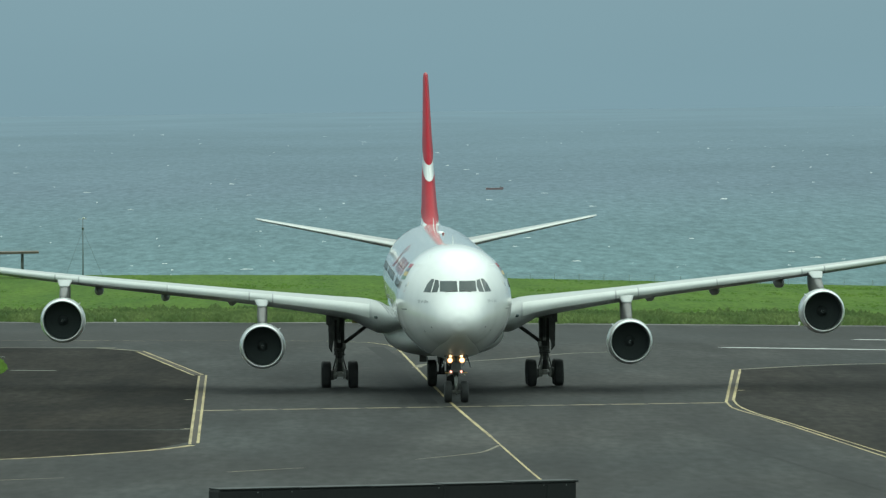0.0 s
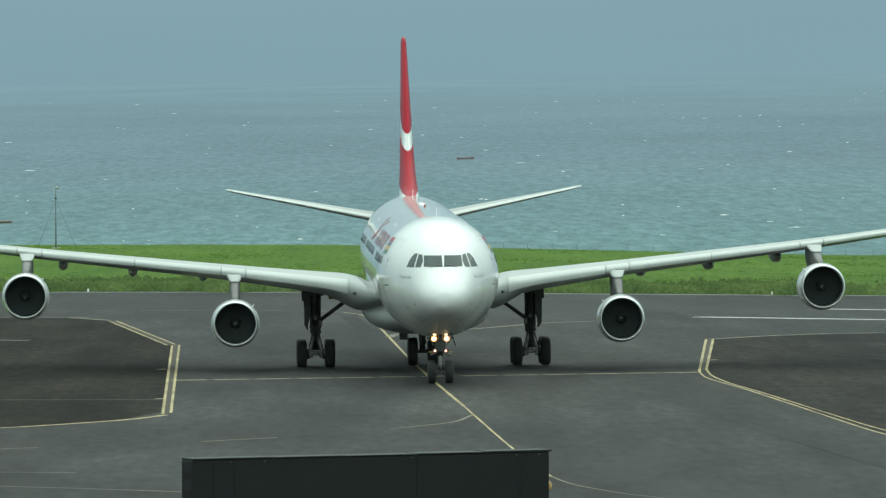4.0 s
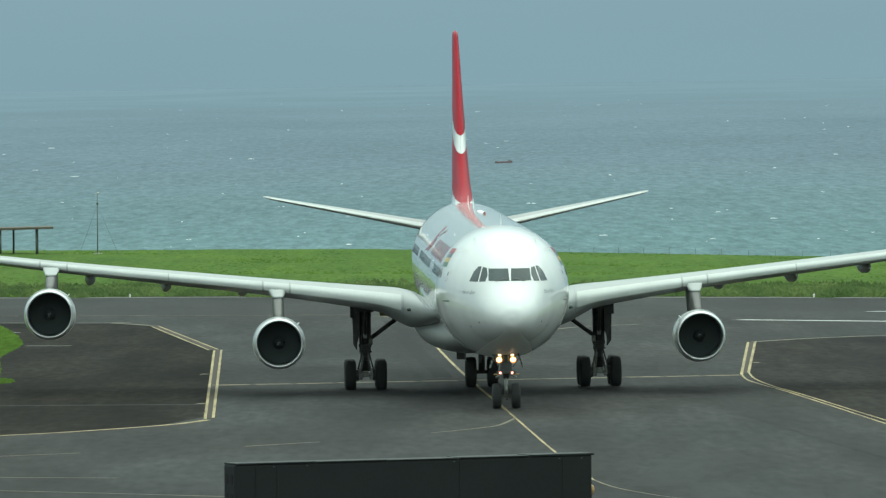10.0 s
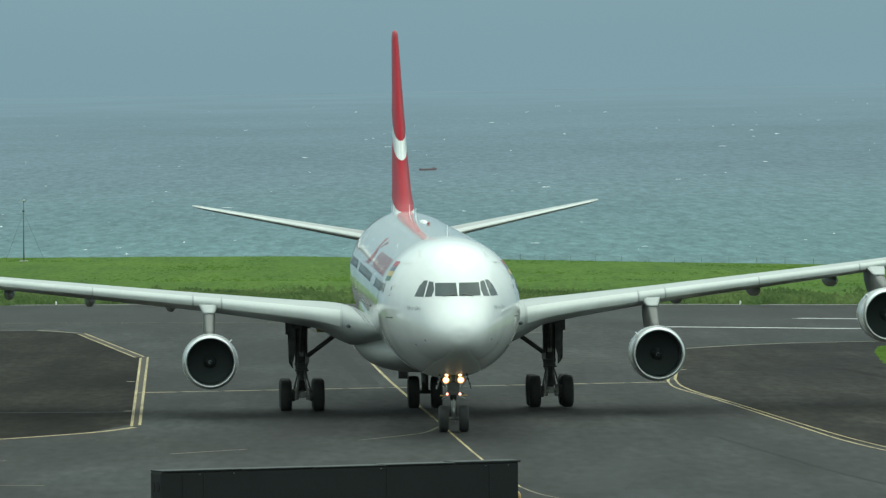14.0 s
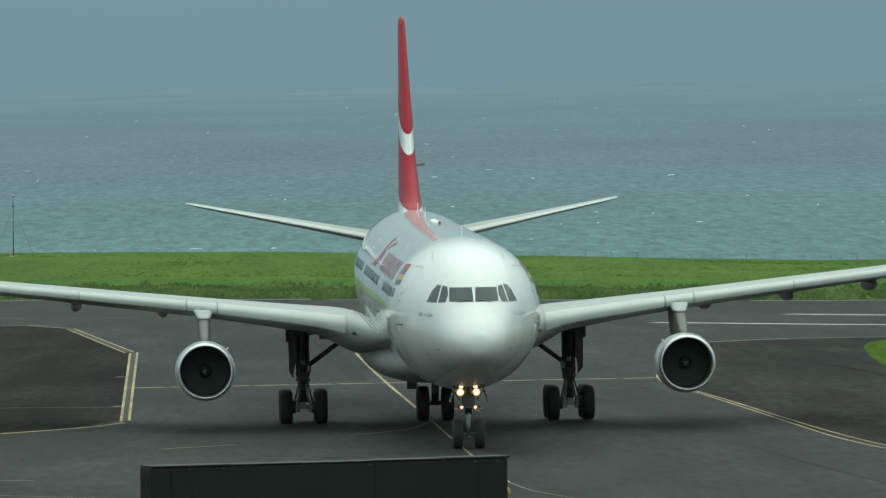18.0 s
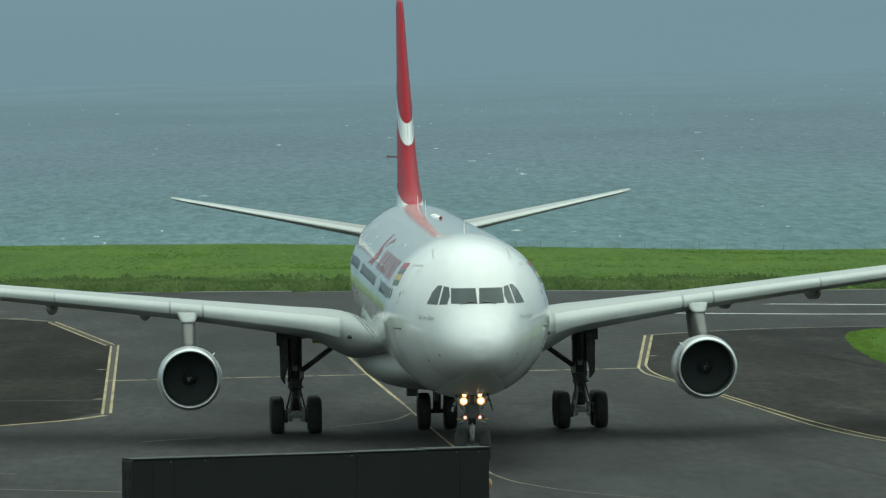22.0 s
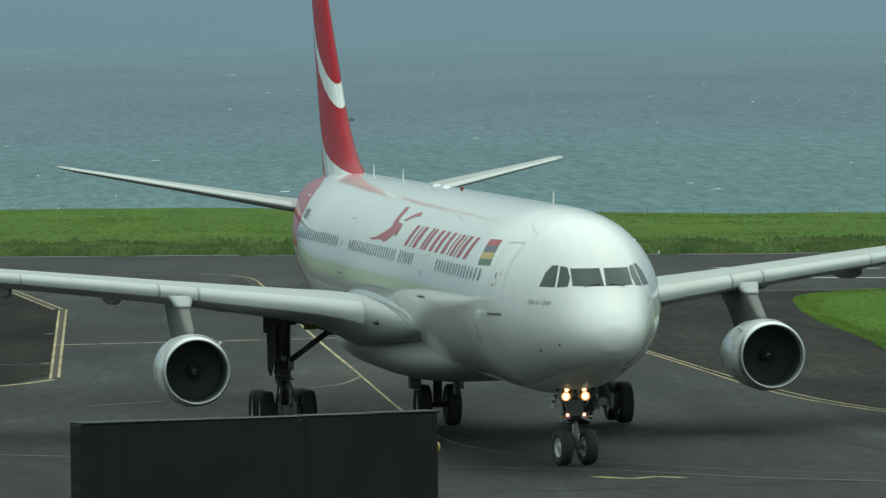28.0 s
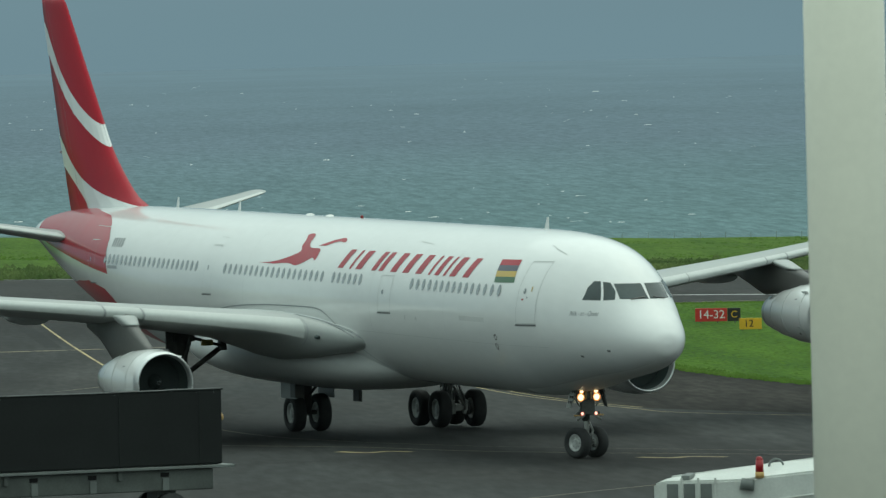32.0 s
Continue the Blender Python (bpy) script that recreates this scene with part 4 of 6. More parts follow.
    for i in range(n_a + 1):
        ang = radians(-2 + 82 * i / n_a)
        s_f = lerp_table([(0.0, 47.2), (0.12, 47.5), (0.40, 48.0), (0.6, 49.2), (0.72, 50.4), (0.80, 52.5), (1.0, 55.5)], i / n_a)[0]
        for j in range(n_s + 1):
            s = s_f + (61.3 - s_f) * j / n_s
            p = hull(s, ang, 0.008)
            verts.append((side * p.x, p.y, p.z))
    for i in range(n_a):
        for j in range(n_s):
            q = i * (n_s + 1) + j
            faces.append((q, q + 1, q + n_s + 2, q + n_s + 1))
    put("red_field", mesh_of("red_field", verts, faces, True), TAIL_RED, fuselage, "glossy red painted rear fuselage")
    verts, faces = [], []
    for i in range(n_a + 1):
        ang = radians(-82 + 66 * i / n_a)
        s_f = lerp_table([(0, 43.4), (0.5, 44.6), (0.85, 46.6), (1.0, 48.0)], i / n_a)[0]
        s_e = lerp_table([(0, 57.0), (0.5, 56.0), (0.85, 53.0), (1.0, 50.5)], i / n_a)[0]
        for j in range(n_s + 1):
            p = hull(s_f + (s_e - s_f) * j / n_s, ang, 0.008)
            verts.append((side * p.x, p.y, p.z))
    put("red_field", mesh_of("red_field", verts, list(faces) + [(i * (n_s + 1) + j, i * (n_s + 1) + j + 1, (i + 1) * (n_s + 1) + j + 1, (i + 1) * (n_s + 1) + j)
                                                                for i in range(n_a) for j in range(n_s)], True), TAIL_RED, fuselage, "glossy red painted rear fuselage")

# seam of the wing root fairing
for side in (-1, 1):
    pts = smooth_line([(36.6, 4.1), (35.4, 4.45), (33.5, 4.72), (30, 4.86), (26, 4.86), (24.2, 4.80), (23.2, 4.50), (22.2, 3.98), (21.2, 3.42), (20.3, 2.92), (19.4, 2.5)], 5)
    verts, faces = [], []
    for i, (a, b) in enumerate(pts):
        a2, b2 = pts[min(i + 1, len(pts) - 1)]
        a1, b1 = pts[max(i - 1, 0)]
        d = math.hypot(a2 - a1, b2 - b1)
        nx, nz = -(b2 - b1) / d * 0.022, (a2 - a1) / d * 0.022
        verts += [side_point(side, a + nx, b + nz, 0.012), side_point(side, a - nx, b - nz, 0.012)]
    put("fairing_seam", mesh_of("fairing_seam", verts, [(2 * i, 2 * i + 1, 2 * i + 3, 2 * i + 2) for i in range(len(pts) - 1)], True), GREY_MARK, fuselage)
# escape slide marks over the doors
for side in (-1, 1):
    for a0, a1, z, fall in ((6.5, 5.2, 7.16, 0.30), (17.0, 15.6, 7.24, 0.10), (35.9, 35.0, 7.28, 0.05), (50.6, 48.8, 7.62, 0.05)):
        decal("door_gutter", [(a0, z), (a1, z - fall), (a1, z - fall + 0.018), (a0, z + 0.018)], lambda a, b, side=side: side_point(side, a, b, 0.012), FAINT_MARK, fuselage)
# aerials and beacons
for s, h, w in ((9.7, 0.42, 0.30), (39.35, 0.42, 0.22), (46.2, 0.42, 0.22)):
    z = axis_z(s) + 2.80
    me = mesh_of("aerial", [(-0.02, s, z), (0.02, s, z), (0.02, s + w, z), (-0.02, s + w, z), (-0.008, s - 0.06, z + h), (0.008, s - 0.06, z + h), (0.008, s + w * 0.25, z + h), (-0.008, s + w * 0.25, z + h)],
                 [(0, 1, 5, 4), (1, 2, 6, 5), (2, 3, 7, 6), (3, 0, 4, 7), (4, 5, 6, 7)])
    put("aerial", me, PAINT_WHITE, fuselage)
for s, a, b in ((32.0, 0.24, 0.085), (30.0, 0.24, 0.085)):
    bm = bmesh.new()
    bmesh.ops.create_uvsphere(bm, u_segments=16, v_segments=8, radius=1, matrix=Matrix.Translation((0, s, axis_z(s) + 2.80)) @ Matrix.Diagonal((a * 0.7, a, b, 1)))
    part("satcom_dome", bm, PAINT_WHITE, fuselage, "", True)
for s, z in ((26.8, axis_z(26.8) + 2.86), (23.8, 1.90)):
    bm = bmesh.new()
    bmesh.ops.create_uvsphere(bm, u_segments=12, v_segments=8, radius=0.065, matrix=Matrix.Translation((0, s, z)))
    part("beacon", bm, BEACON_DARK, fuselage, "red anti-collision beacon", True)
boxed("belly_mast", (-1.2, 30.9, 1.34), (-0.82, 31.4, 1.85), PYLON, airliner, 0.03, "drooping vent flap under the belly")
boxed("belly_mast", (-0.36, 26.6, 1.30), (-0.24, 27.2, 1.85), GEAR, airliner, 0.01)

# fin
FIN = [(7.6, 48.9, 58.9, 1.35), (8.0, 49.3, 59.05, 1.22), (8.35, 50.0, 59.2, 1.08), (8.7, 51.1, 59.35, 0.97), (9.35, 52.25, 59.6, 0.86), (10.6, 53.95, 60.0, 0.74), (12.0, 55.15, 60.55, 0.62), (14.5, 57.30, 61.4, 0.44), (16.45, 58.98, 62.05, 0.31), (16.80, 59.38, 62.1, 0.23), (16.90, 59.9, 62.0, 0.08)]
FOIL = [(0.0, 0.0), (0.012, 0.15), (0.05, 0.285), (0.12, 0.395), (0.25, 0.48), (0.42, 0.5), (0.6, 0.40), (0.8, 0.20), (1.0, 0.01)]


THIN_FOIL = [(0.0, 0.0), (0.010, 0.085), (0.05, 0.20), (0.12, 0.33), (0.25, 0.46), (0.42, 0.5), (0.6, 0.40), (0.8, 0.20), (1.0, 0.01)]


def foil_ring(le, te, th, foil=FOIL):
    up = [(le + (te - le) * c, th * y) for c, y in foil]
    return up + [(s, -y) for s, y in reversed(up[1:-1])]


FIN_FINE = smoothed(FIN, 3)
rings = [[(y, s, z) for s, y in foil_ring(a, b, th)] for z, a, b, th in FIN_FINE]
v, f = loft(rings)
fin = put("fin", mesh_of("fin", v, f, True), PAINT_RED, airliner, "tall swept red fin with white sweeps")


def fin_side(side, s, z, out=0.016):
    a, b, th = lerp_table(FIN_FINE, z)
    c = max(0.0, min(1.0, (s - a) / (b - a)))
    y = lerp_table(FOIL, c)[0] * th
    return Vector((side * (y + out) if c > 0.002 else 0.0, a + (b - a) * c - (0.022 if c <= 0.002 else 0), z))


def fin_sweep(side, up, lo, z0, z1, n=170, m=36):
    """White paint between two rising curves (s, z) on the fin's side."""
    ups, los = sorted((z, s) for s, z in smooth_line(up, 5)), sorted((z, s) for s, z in smooth_line(lo, 5))
    verts = []
    for i in range(n + 1):
        z = z0 + (z1 - z0) * i / n
        a, b, th = lerp_table(FIN_FINE, z)
        c0 = max(0.0, (lerp_table(ups, z)[0] - a) / (b - a)) if z > ups[0][0] else 0.0
        c1 = min(1.0, (lerp_table(los, z)[0] - a) / (b - a)) if z > los[0][0] else (los[0][1] - a) / (b - a) * (1 if z0 < 8 else 0)
        if z >= los[-1][0]:
            c1 = 1.0
        c1 = max(c0, c1)
        for j in range(m + 1):
            u = math.sqrt(c0) + (math.sqrt(c1) - math.sqrt(c0)) * j / m
            verts.append(fin_side(side, a + (b - a) * u * u, z, 0.012))
    faces = [(i * (m + 1) + j, i * (m + 1) + j + 1, (i + 1) * (m + 1) + j + 1, (i + 1) * (m + 1) + j) for i in range(n) for j in range(m)]
    put("white_sweep", mesh_of("white_sweep", verts, faces, True), PAINT_WHITE, fin, "white sweep on the fin")


for side in (-1, 1):
    fin_sweep(side, [(61.75, 15.95), (60.03, 14.37), (58.32, 13.19), (56.38, 12.22), (54.70, 11.58)],
              [(61.25, 14.55), (59.95, 13.52), (58.12, 12.40), (55.94, 11.42), (54.05, 10.72)], 10.72, 15.9)
    fin_sweep(side, [(60.15, 11.25), (58.73, 10.32), (56.77, 9.53), (54.34, 8.94), (52.18, 8.60), (50.0, 8.32)],
              [(59.65, 9.95), (58.27, 9.40), (57.05, 8.92), (56.1, 8.50), (55.2, 7.8)], 7.7, 11.2)
for side in (-1, 1):
    decal("rudder_gap", [(57.25, 8.7), (57.275, 8.7), (61.025, 16.4), (61.0, 16.4)], lambda a, b, side=side: fin_side(side, a, b, 0.022), PANEL_LINE, fin, "", 0.6)

# tailplane
for side in (-1, 1):
    rings = []
    for x, le, te, z, th in smoothed([(0.9, 54.6, 60.9, 6.98, 0.54), (1.9, 55.35, 61.1, 7.15, 0.49), (5.0, 57.9, 62.0, 7.76, 0.33), (8.6, 60.75, 63.05, 8.46, 0.18), (9.45, 61.5, 63.35, 8.64, 0.13), (9.7, 62.1, 63.35, 8.70, 0.05)], 3):
        rings.append([(side * x, s, z + y + (s - le) * 0.042) for s, y in foil_ring(le, te, th, THIN_FOIL)])
    v, f = loft(rings)
    if side < 0:
        f = [tuple(reversed(q)) for q in f]
    tp = put("tailplane", mesh_of("tailplane", v, f, True), PAINT_GREY, airliner, "slim grey tailplane")
    rings = []
    for x, le, te, z, th in ((1.7, 55.19, 61.05, 7.11, 0.50), (5.0, 57.85, 62.0, 7.76, 0.34), (9.3, 61.32, 63.3, 8.61, 0.15)):
        ring = [(side * x, le - 0.012 + (te - le) * c, z + y * th + 0.008 + (te - le) * c * 0.042) for c, y in reversed(THIN_FOIL[:4])] + \
               [(side * x, le - 0.012 + (te - le) * c, z - y * th - 0.008 + (te - le) * c * 0.042) for c, y in THIN_FOIL[1:3]]
        rings.append(ring)
    v, f = loft(rings, False, False)
    put("leading_edge", mesh_of("leading_edge", v, f, True), SLAT, tp, "bright metal leading edge")

# wings
WING = [(2.2, 20.1, 33.1, 3.76, 0.72), (2.7, 20.8, 33.1, 3.82, 0.96), (3.2, 21.75, 33.2, 3.93, 1.22), (3.9, 22.75, 33.25, 4.08, 1.34), (5.5, 23.9, 33.4, 4.32, 1.12), (9.35, 26.35, 33.8, 4.77, 0.84), (14.0, 29.3, 35.6, 5.24, 0.70),
        (19.5, 32.8, 37.6, 5.80, 0.55), (25.0, 36.3, 39.6, 6.46, 0.40), (29.2, 39.0, 41.3, 7.04, 0.27), (29.9, 39.9, 41.4, 7.14, 0.10)]
WING_FINE = smoothed(WING, 4)


def wing_ring(side, row, lo=0, hi=None, out=0.0):
    x, le, te, z, th = row
    c_ = te - le
    up = [(le + c_ * c - (out if c < 0.01 else 0), z + y * th * 1.05 + out - c_ * c * c * 0.035) for c, y in FOIL]
    deep = 0.85 + 0.65 * max(0.0, min(1.0, (4.7 - x) / 1.3))    # the root bulges below
    dn = [(le + c_ * c - (out if c < 0.01 else 0), z - y * th * deep - out - c_ * c * c * 0.035) for c, y in FOIL]
    if hi is None:
        ring = up + dn[-2:0:-1]
    else:
        ring = up[hi:0:-1] + [up[0]] + dn[1:lo + 1]
    return [(side * x, s, zz) for s, zz in ring]


def wing_at(x):
    return [x] + lerp_table(WING_FINE, x)


for side in (-1, 1):
    v, f = loft([wing_ring(side, r) for r in WING_FINE])
    if side < 0:
        f = [tuple(reversed(q)) for q in f]
    wing = put("wing", mesh_of("wing", v, f, True), PAINT_GREY, airliner, "long swept grey wing with bright leading edge")
    for a, b in ((3.9, 8.75), (8.83, 9.95), (10.03, 14.2), (14.26, 18.85), (18.92, 20.1), (20.18, 24.6), (24.66, 28.9)):
        n = 8
        v, f = loft([wing_ring(side, wing_at(a + (b - a) * i / n), 1, 2, 0.020) for i in range(n + 1)], False, False)
        put("slat", mesh_of("slat", v, f, True), SLAT, wing, "pale leading-edge slat")
    for a in (3.80, 8.77, 9.97, 18.86, 20.12):
        v, f = loft([wing_ring(side, wing_at(a + 0.028 * i), 2, 3, 0.008) for i in range(2)], False, False)
        put("slat_gap", mesh_of("slat_gap", v, f, True), GREY_MARK, wing, "thin gap at a slat end")
    bm = bmesh.new()
    for off in (0.0, 0.16):
        run = [wing_ring(side, wing_at(3.50 + off - 0.15 * i), 6, 6, 0.012)[i] for i in range(7)]
        for a, b in zip(run, run[1:]):
            add_rod(bm, a, b, 0.020, None, 6)
    part("root_seam", bm, GREY_MARK, wing, "dark rubber seal along the wing root panel", True)
    # flap track fairings
    for x, drop in ((7.4, 0.24), (10.9, 0.32), (14.4, 0.42), (17.9, 0.44)):
        r = wing_at(x)
        te, z = r[2], r[3]
        v, f = revolve([(te - 4.0, 0.02), (te - 3.6, 0.13), (te - 2.6, 0.22), (te - 1.0, 0.24), (te + 0.4, 0.17), (te + 1.3, 0.03)], 14)
        v = [(side * x + p[0], p[1], z - drop + p[2] * 1.25) for p in v]
        put("flap_fairing", mesh_of("flap_fairing", v, f, True), PAINT_GREY, wing, "grey flap track pod")
    bm = bmesh.new()
    r = wing_at(3.55)
    bmesh.ops.create_uvsphere(bm, u_segments=12, v_segments=8, radius=1, matrix=Matrix.Translation((side * 3.5, r[1] + 0.10, r[3] - 0.16)) @ Matrix.Diagonal((0.18, 0.12, 0.09, 1)))
    part("landing_light", bm, GLASS_DARK, wing, "dark lens in the wing root", True)

# engines
verts = []
for j in range(4):
    r, tw = 0.24 + 0.69 * j / 3, 0.12 + 0.05 * j / 3
    verts += [(r * math.cos(-tw), 1.14 + 0.005 * j, r * math.sin(-tw)), (r * math.cos(tw * 0.7), 1.17, r * math.sin(tw * 0.7))]
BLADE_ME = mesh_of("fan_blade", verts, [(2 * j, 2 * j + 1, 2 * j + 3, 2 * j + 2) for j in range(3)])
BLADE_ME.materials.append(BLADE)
for x, s, z in ((-9.33, 22.42, 2.43), (9.33, 22.42, 2.46), (-19.60, 27.82, 3.74), (19.6, 27.82, 3.78)):
    v, f = revolve([(0.28, 1.105), (0.7, 1.15), (1.4, 1.165), (2.2, 1.13), (3.2, 1.02), (4.2, 0.87), (5.0, 0.72), (5.4, 0.64), (5.36, 0.60), (4.9, 0.62)], 48)
    v = [(x + p[0], s + p[1], z + p[2]) for p in v]
    eng = put("engine", mesh_of("engine", v, f, True), PAINT_WHITE, airliner, "white jet engine nacelle with a bright inlet lip")
    v, f = revolve([(0.34, 0.968), (0.10, 0.975), (0.0, 0.995), (-0.02, 1.02), (0.02, 1.052), (0.12, 1.084), (0.30, 1.110)], 48)
    put("inlet_lip", mesh_of("inlet_lip", [(x + p[0], s + p[1], z + p[2]) for p in v], f, True), CHROME, eng, "bright metal inlet lip")
    # dark disc closes the duct in place of the shaded depth behind
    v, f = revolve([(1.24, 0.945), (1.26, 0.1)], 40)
    put("fan_backing", mesh_of("fan_backing", [(x + p[0], s + p[1], z + p[2]) for p in v], f, True), BLADE, eng, "dark disc standing for the shaded space behind the fan")
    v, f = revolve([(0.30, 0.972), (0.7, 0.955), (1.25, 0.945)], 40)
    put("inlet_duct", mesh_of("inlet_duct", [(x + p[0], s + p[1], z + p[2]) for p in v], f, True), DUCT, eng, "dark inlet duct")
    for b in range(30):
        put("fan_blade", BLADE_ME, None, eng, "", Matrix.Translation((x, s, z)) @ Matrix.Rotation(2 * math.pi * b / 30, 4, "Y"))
    v, f = revolve([(0.62, 0.005), (0.68, 0.06), (0.82, 0.14), (1.0, 0.21), (1.14, 0.25)], 20)
    spin = put("spinner", mesh_of("spinner", [(x + p[0], s + p[1], z + p[2]) for p in v], f, True), SPINNER, eng, "black spinner with a pale swirl")
    verts, faces = [], []
    for i in range(13):
        a, rr = 4.9 * i / 12, 0.045 + 0.030 * i / 12
        ss = 0.60 + (rr - 0.005) * 1.09
        for d in (-0.007, 0.007):
            verts.append((x + (rr + d) * math.cos(a), s + ss - 0.006, z + (rr + d) * math.sin(a)))
    put("swirl", mesh_of("swirl", verts, [(2 * i, 2 * i + 1, 2 * i + 3, 2 * i + 2) for i in range(12)]), GREY_MARK, eng, "pale swirl mark")
    v, f = revolve([(4.7, 0.40), (5.4, 0.34), (6.1, 0.20), (6.5, 0.03)], 20)
    put("exhaust_cone", mesh_of("exhaust_cone", [(x + p[0], s + p[1], z + p[2]) for p in v], f, True), EXHAUST, eng, "dull metal exhaust cone")
    for q, rr in ((0.98, 1.166), (2.62, 1.098), (4.05, 0.903)):
        v, f = revolve([(q - 0.012, rr - 0.02), (q - 0.012, rr + 0.004), (q + 0.012, rr + 0.003), (q + 0.012, rr - 0.02)], 48)
        put("cowl_seam", mesh_of("cowl_seam", [(x + p[0], s + p[1], z + p[2]) for p in v], f, True), FAINT_MARK, eng)
    bm = bmesh.new()
    sgn = 1 if x > 0 else -1
    add_box(bm, (-0.02, 0, -0.02), (0.02, 0.50, 0.15), 0.008, Matrix.Translation((x - sgn * 0.80, s + 0.75, z + 0.80)) @ Matrix.Rotation(-sgn * radians(45), 4, "Y"))
    part("strake", bm, PAINT_WHITE, eng)
    # pylon
    r = wing_at(abs(x))
    le, wz = r[1], r[3]
    rings = []
    for q, zt, zb, w in ((1.25, z + 1.10, z + 0.95, 0.05), (1.7, z + 1.30, z + 0.9, 0.17), (3.0, None, z + 0.85, 0.24), (le - s - 0.1, wz + 0.02, z + 0.72, 0.26), (le - s + 1.2, wz + 0.05, z + 0.66, 0.25), (le - s + 2.6, wz - 0.05, wz - 0.95, 0.20), (le - s + 4.2, wz - 0.2, wz - 0.55, 0.06)):
        if zt is None:
            zt = z + 1.30 + (wz - z - 1.30) * max(0.0, min(1.0, (q - 1.7) / max(0.5, le - s - 1.8)))
        ym = (zt + zb) / 2
        rings.append([(x + w * math.copysign(abs(math.cos(a)) ** 0.6, math.cos(a)), s + q, ym + (zt - zb) / 2 * math.copysign(abs(math.sin(a)) ** 0.6, math.sin(a)))
                      for a in [2 * math.pi * j / 16 + 0.01 for j in range(16)]])
    rings.sort(key=lambda g: g[0][1])
    v, f = loft(rings)
    put("pylon", mesh_of("pylon", v, f, True), PYLON, airliner, "grey engine pylon")
    rings = []
    top, slope = z + 1.30, (le - s - 1.8) / (wz - z - 1.28)
    for dz, hw in ((-0.02, 0.40), (-0.10, 0.385), (-0.20, 0.345), (-0.30, 0.29), (-0.38, 0.258)):
        h = wz + dz
        front = s + 1.7 + (h - top) * slope - 0.02
        rings.append([(x + hw * math.copysign(abs(math.cos(a)) ** 0.7, math.cos(a)), front + 0.55 + 0.55 * math.copysign(abs(math.sin(a)) ** 0.7, math.sin(a)), h)
                      for a in [2 * math.pi * j / 24 for j in range(24)]])
    v, f = loft(rings)
    put("pylon_cap", mesh_of("pylon_cap", v, f, True), PAINT_GREY, eng, "white sleeve where the pylon meets the wing")
    for ang, q, wd, ht, m_ in ((-38, 1.35, 0.10, 0.09, SIGN_BLACK), (-24, 1.15, 0.05, 0.07, GREY_MARK), (-24, 1.27, 0.04, 0.07, GREY_MARK), (30, 1.5, 0.16, 0.05, GREY_MARK)):
        for sg in (-1, 1):
            bm = bmesh.new()
            add_box(bm, (1.146, q - wd / 2, -ht / 2), (1.172, q + wd / 2, ht / 2), 0.004, Matrix.Translation((x, s, z)) @ (Matrix.Rotation(math.pi, 4, "Z") @ Matrix.Translation((0, -2 * q, 0)) if sg < 0 else Matrix()) @ Matrix.Rotation(radians(-ang), 4, "Y"))
            part("cowl_mark", bm, m_, eng)


# landing gear
def tyre_mesh(r, w, name):
    v, f = revolve([(-w * 0.30, r * 0.52), (-w * 0.44, r * 0.62), (-w * 0.5, r * 0.78), (-w * 0.44, r * 0.93), (-w * 0.28, r * 0.99), (0, r), (w * 0.28, r * 0.99), (w * 0.44, r * 0.93),
                    (w * 0.5, r * 0.78), (w * 0.44, r * 0.62), (w * 0.30, r * 0.52)], 32)
    me = mesh_of(name, [(p[1], p[0], p[2]) for p in v], [tuple(reversed(q)) for q in f], True)
    me.materials.append(RUBBER)
    return me


def rim_mesh(r, w, name):
    v, f = revolve([(-w * 0.32, 0.03), (-w * 0.32, r * 0.20), (-w * 0.20, r * 0.26), (-w * 0.20, r * 0.40), (-w * 0.36, r * 0.50), (-w * 0.36, r * 0.545), (w * 0.36, r * 0.545), (w * 0.36, r * 0.50),
                    (w * 0.20, r * 0.40), (w * 0.20, r * 0.26), (w * 0.32, r * 0.20), (w * 0.32, 0.03)], 24)
    me = mesh_of(name, [(p[1], p[0], p[2]) for p in v], [tuple(reversed(q)) for q in f], False)
    me.materials.append(RIM)
    return me


TYRE_M, RIM_M = tyre_mesh(0.70, 0.50, "wheel"), rim_mesh(0.70, 0.50, "rim")
NOSE_S = 6.90                           # station of the nose wheels
TYRE_N, RIM_N = tyre_mesh(0.53, 0.38, "wheel"), rim_mesh(0.53, 0.38, "rim")
bolt_me = mesh_of("hub_bolt", [(0, 0.02 * math.cos(a), 0.02 * math.sin(a)) for a in [1.0472 * i for i in range(6)]], [tuple(range(6))])
bolt_me.materials.append(PANEL_LINE)
WHEELS = []
for x, s, big in [(sd * (5.34 + o), 32.04 + d, True) for sd in (-1, 1) for o in (-0.70, 0.70) for d in (-0.99, 0.99)] + [(-0.50, 32.75, True), (0.50, 32.75, True), (-0.40, NOSE_S, False), (0.40, NOSE_S, False)]:
    r = 0.70 if big else 0.53
    wh = put("wheel", TYRE_M if big else TYRE_N, None, airliner, "black aircraft tyre", pose(x, s, r))
    put("rim", RIM_M if big else RIM_N, None, wh, "pale metal wheel rim")
    for i in range(8):
        a = 2 * math.pi * i / 8
        put("hub_bolt", bolt_me, None, wh, "", pose(math.copysign(1, x) * (0.105 if big else 0.08), 0.33 * r * math.cos(a), 0.33 * r * math.sin(a)))
    WHEELS.append((wh, x, s, r))
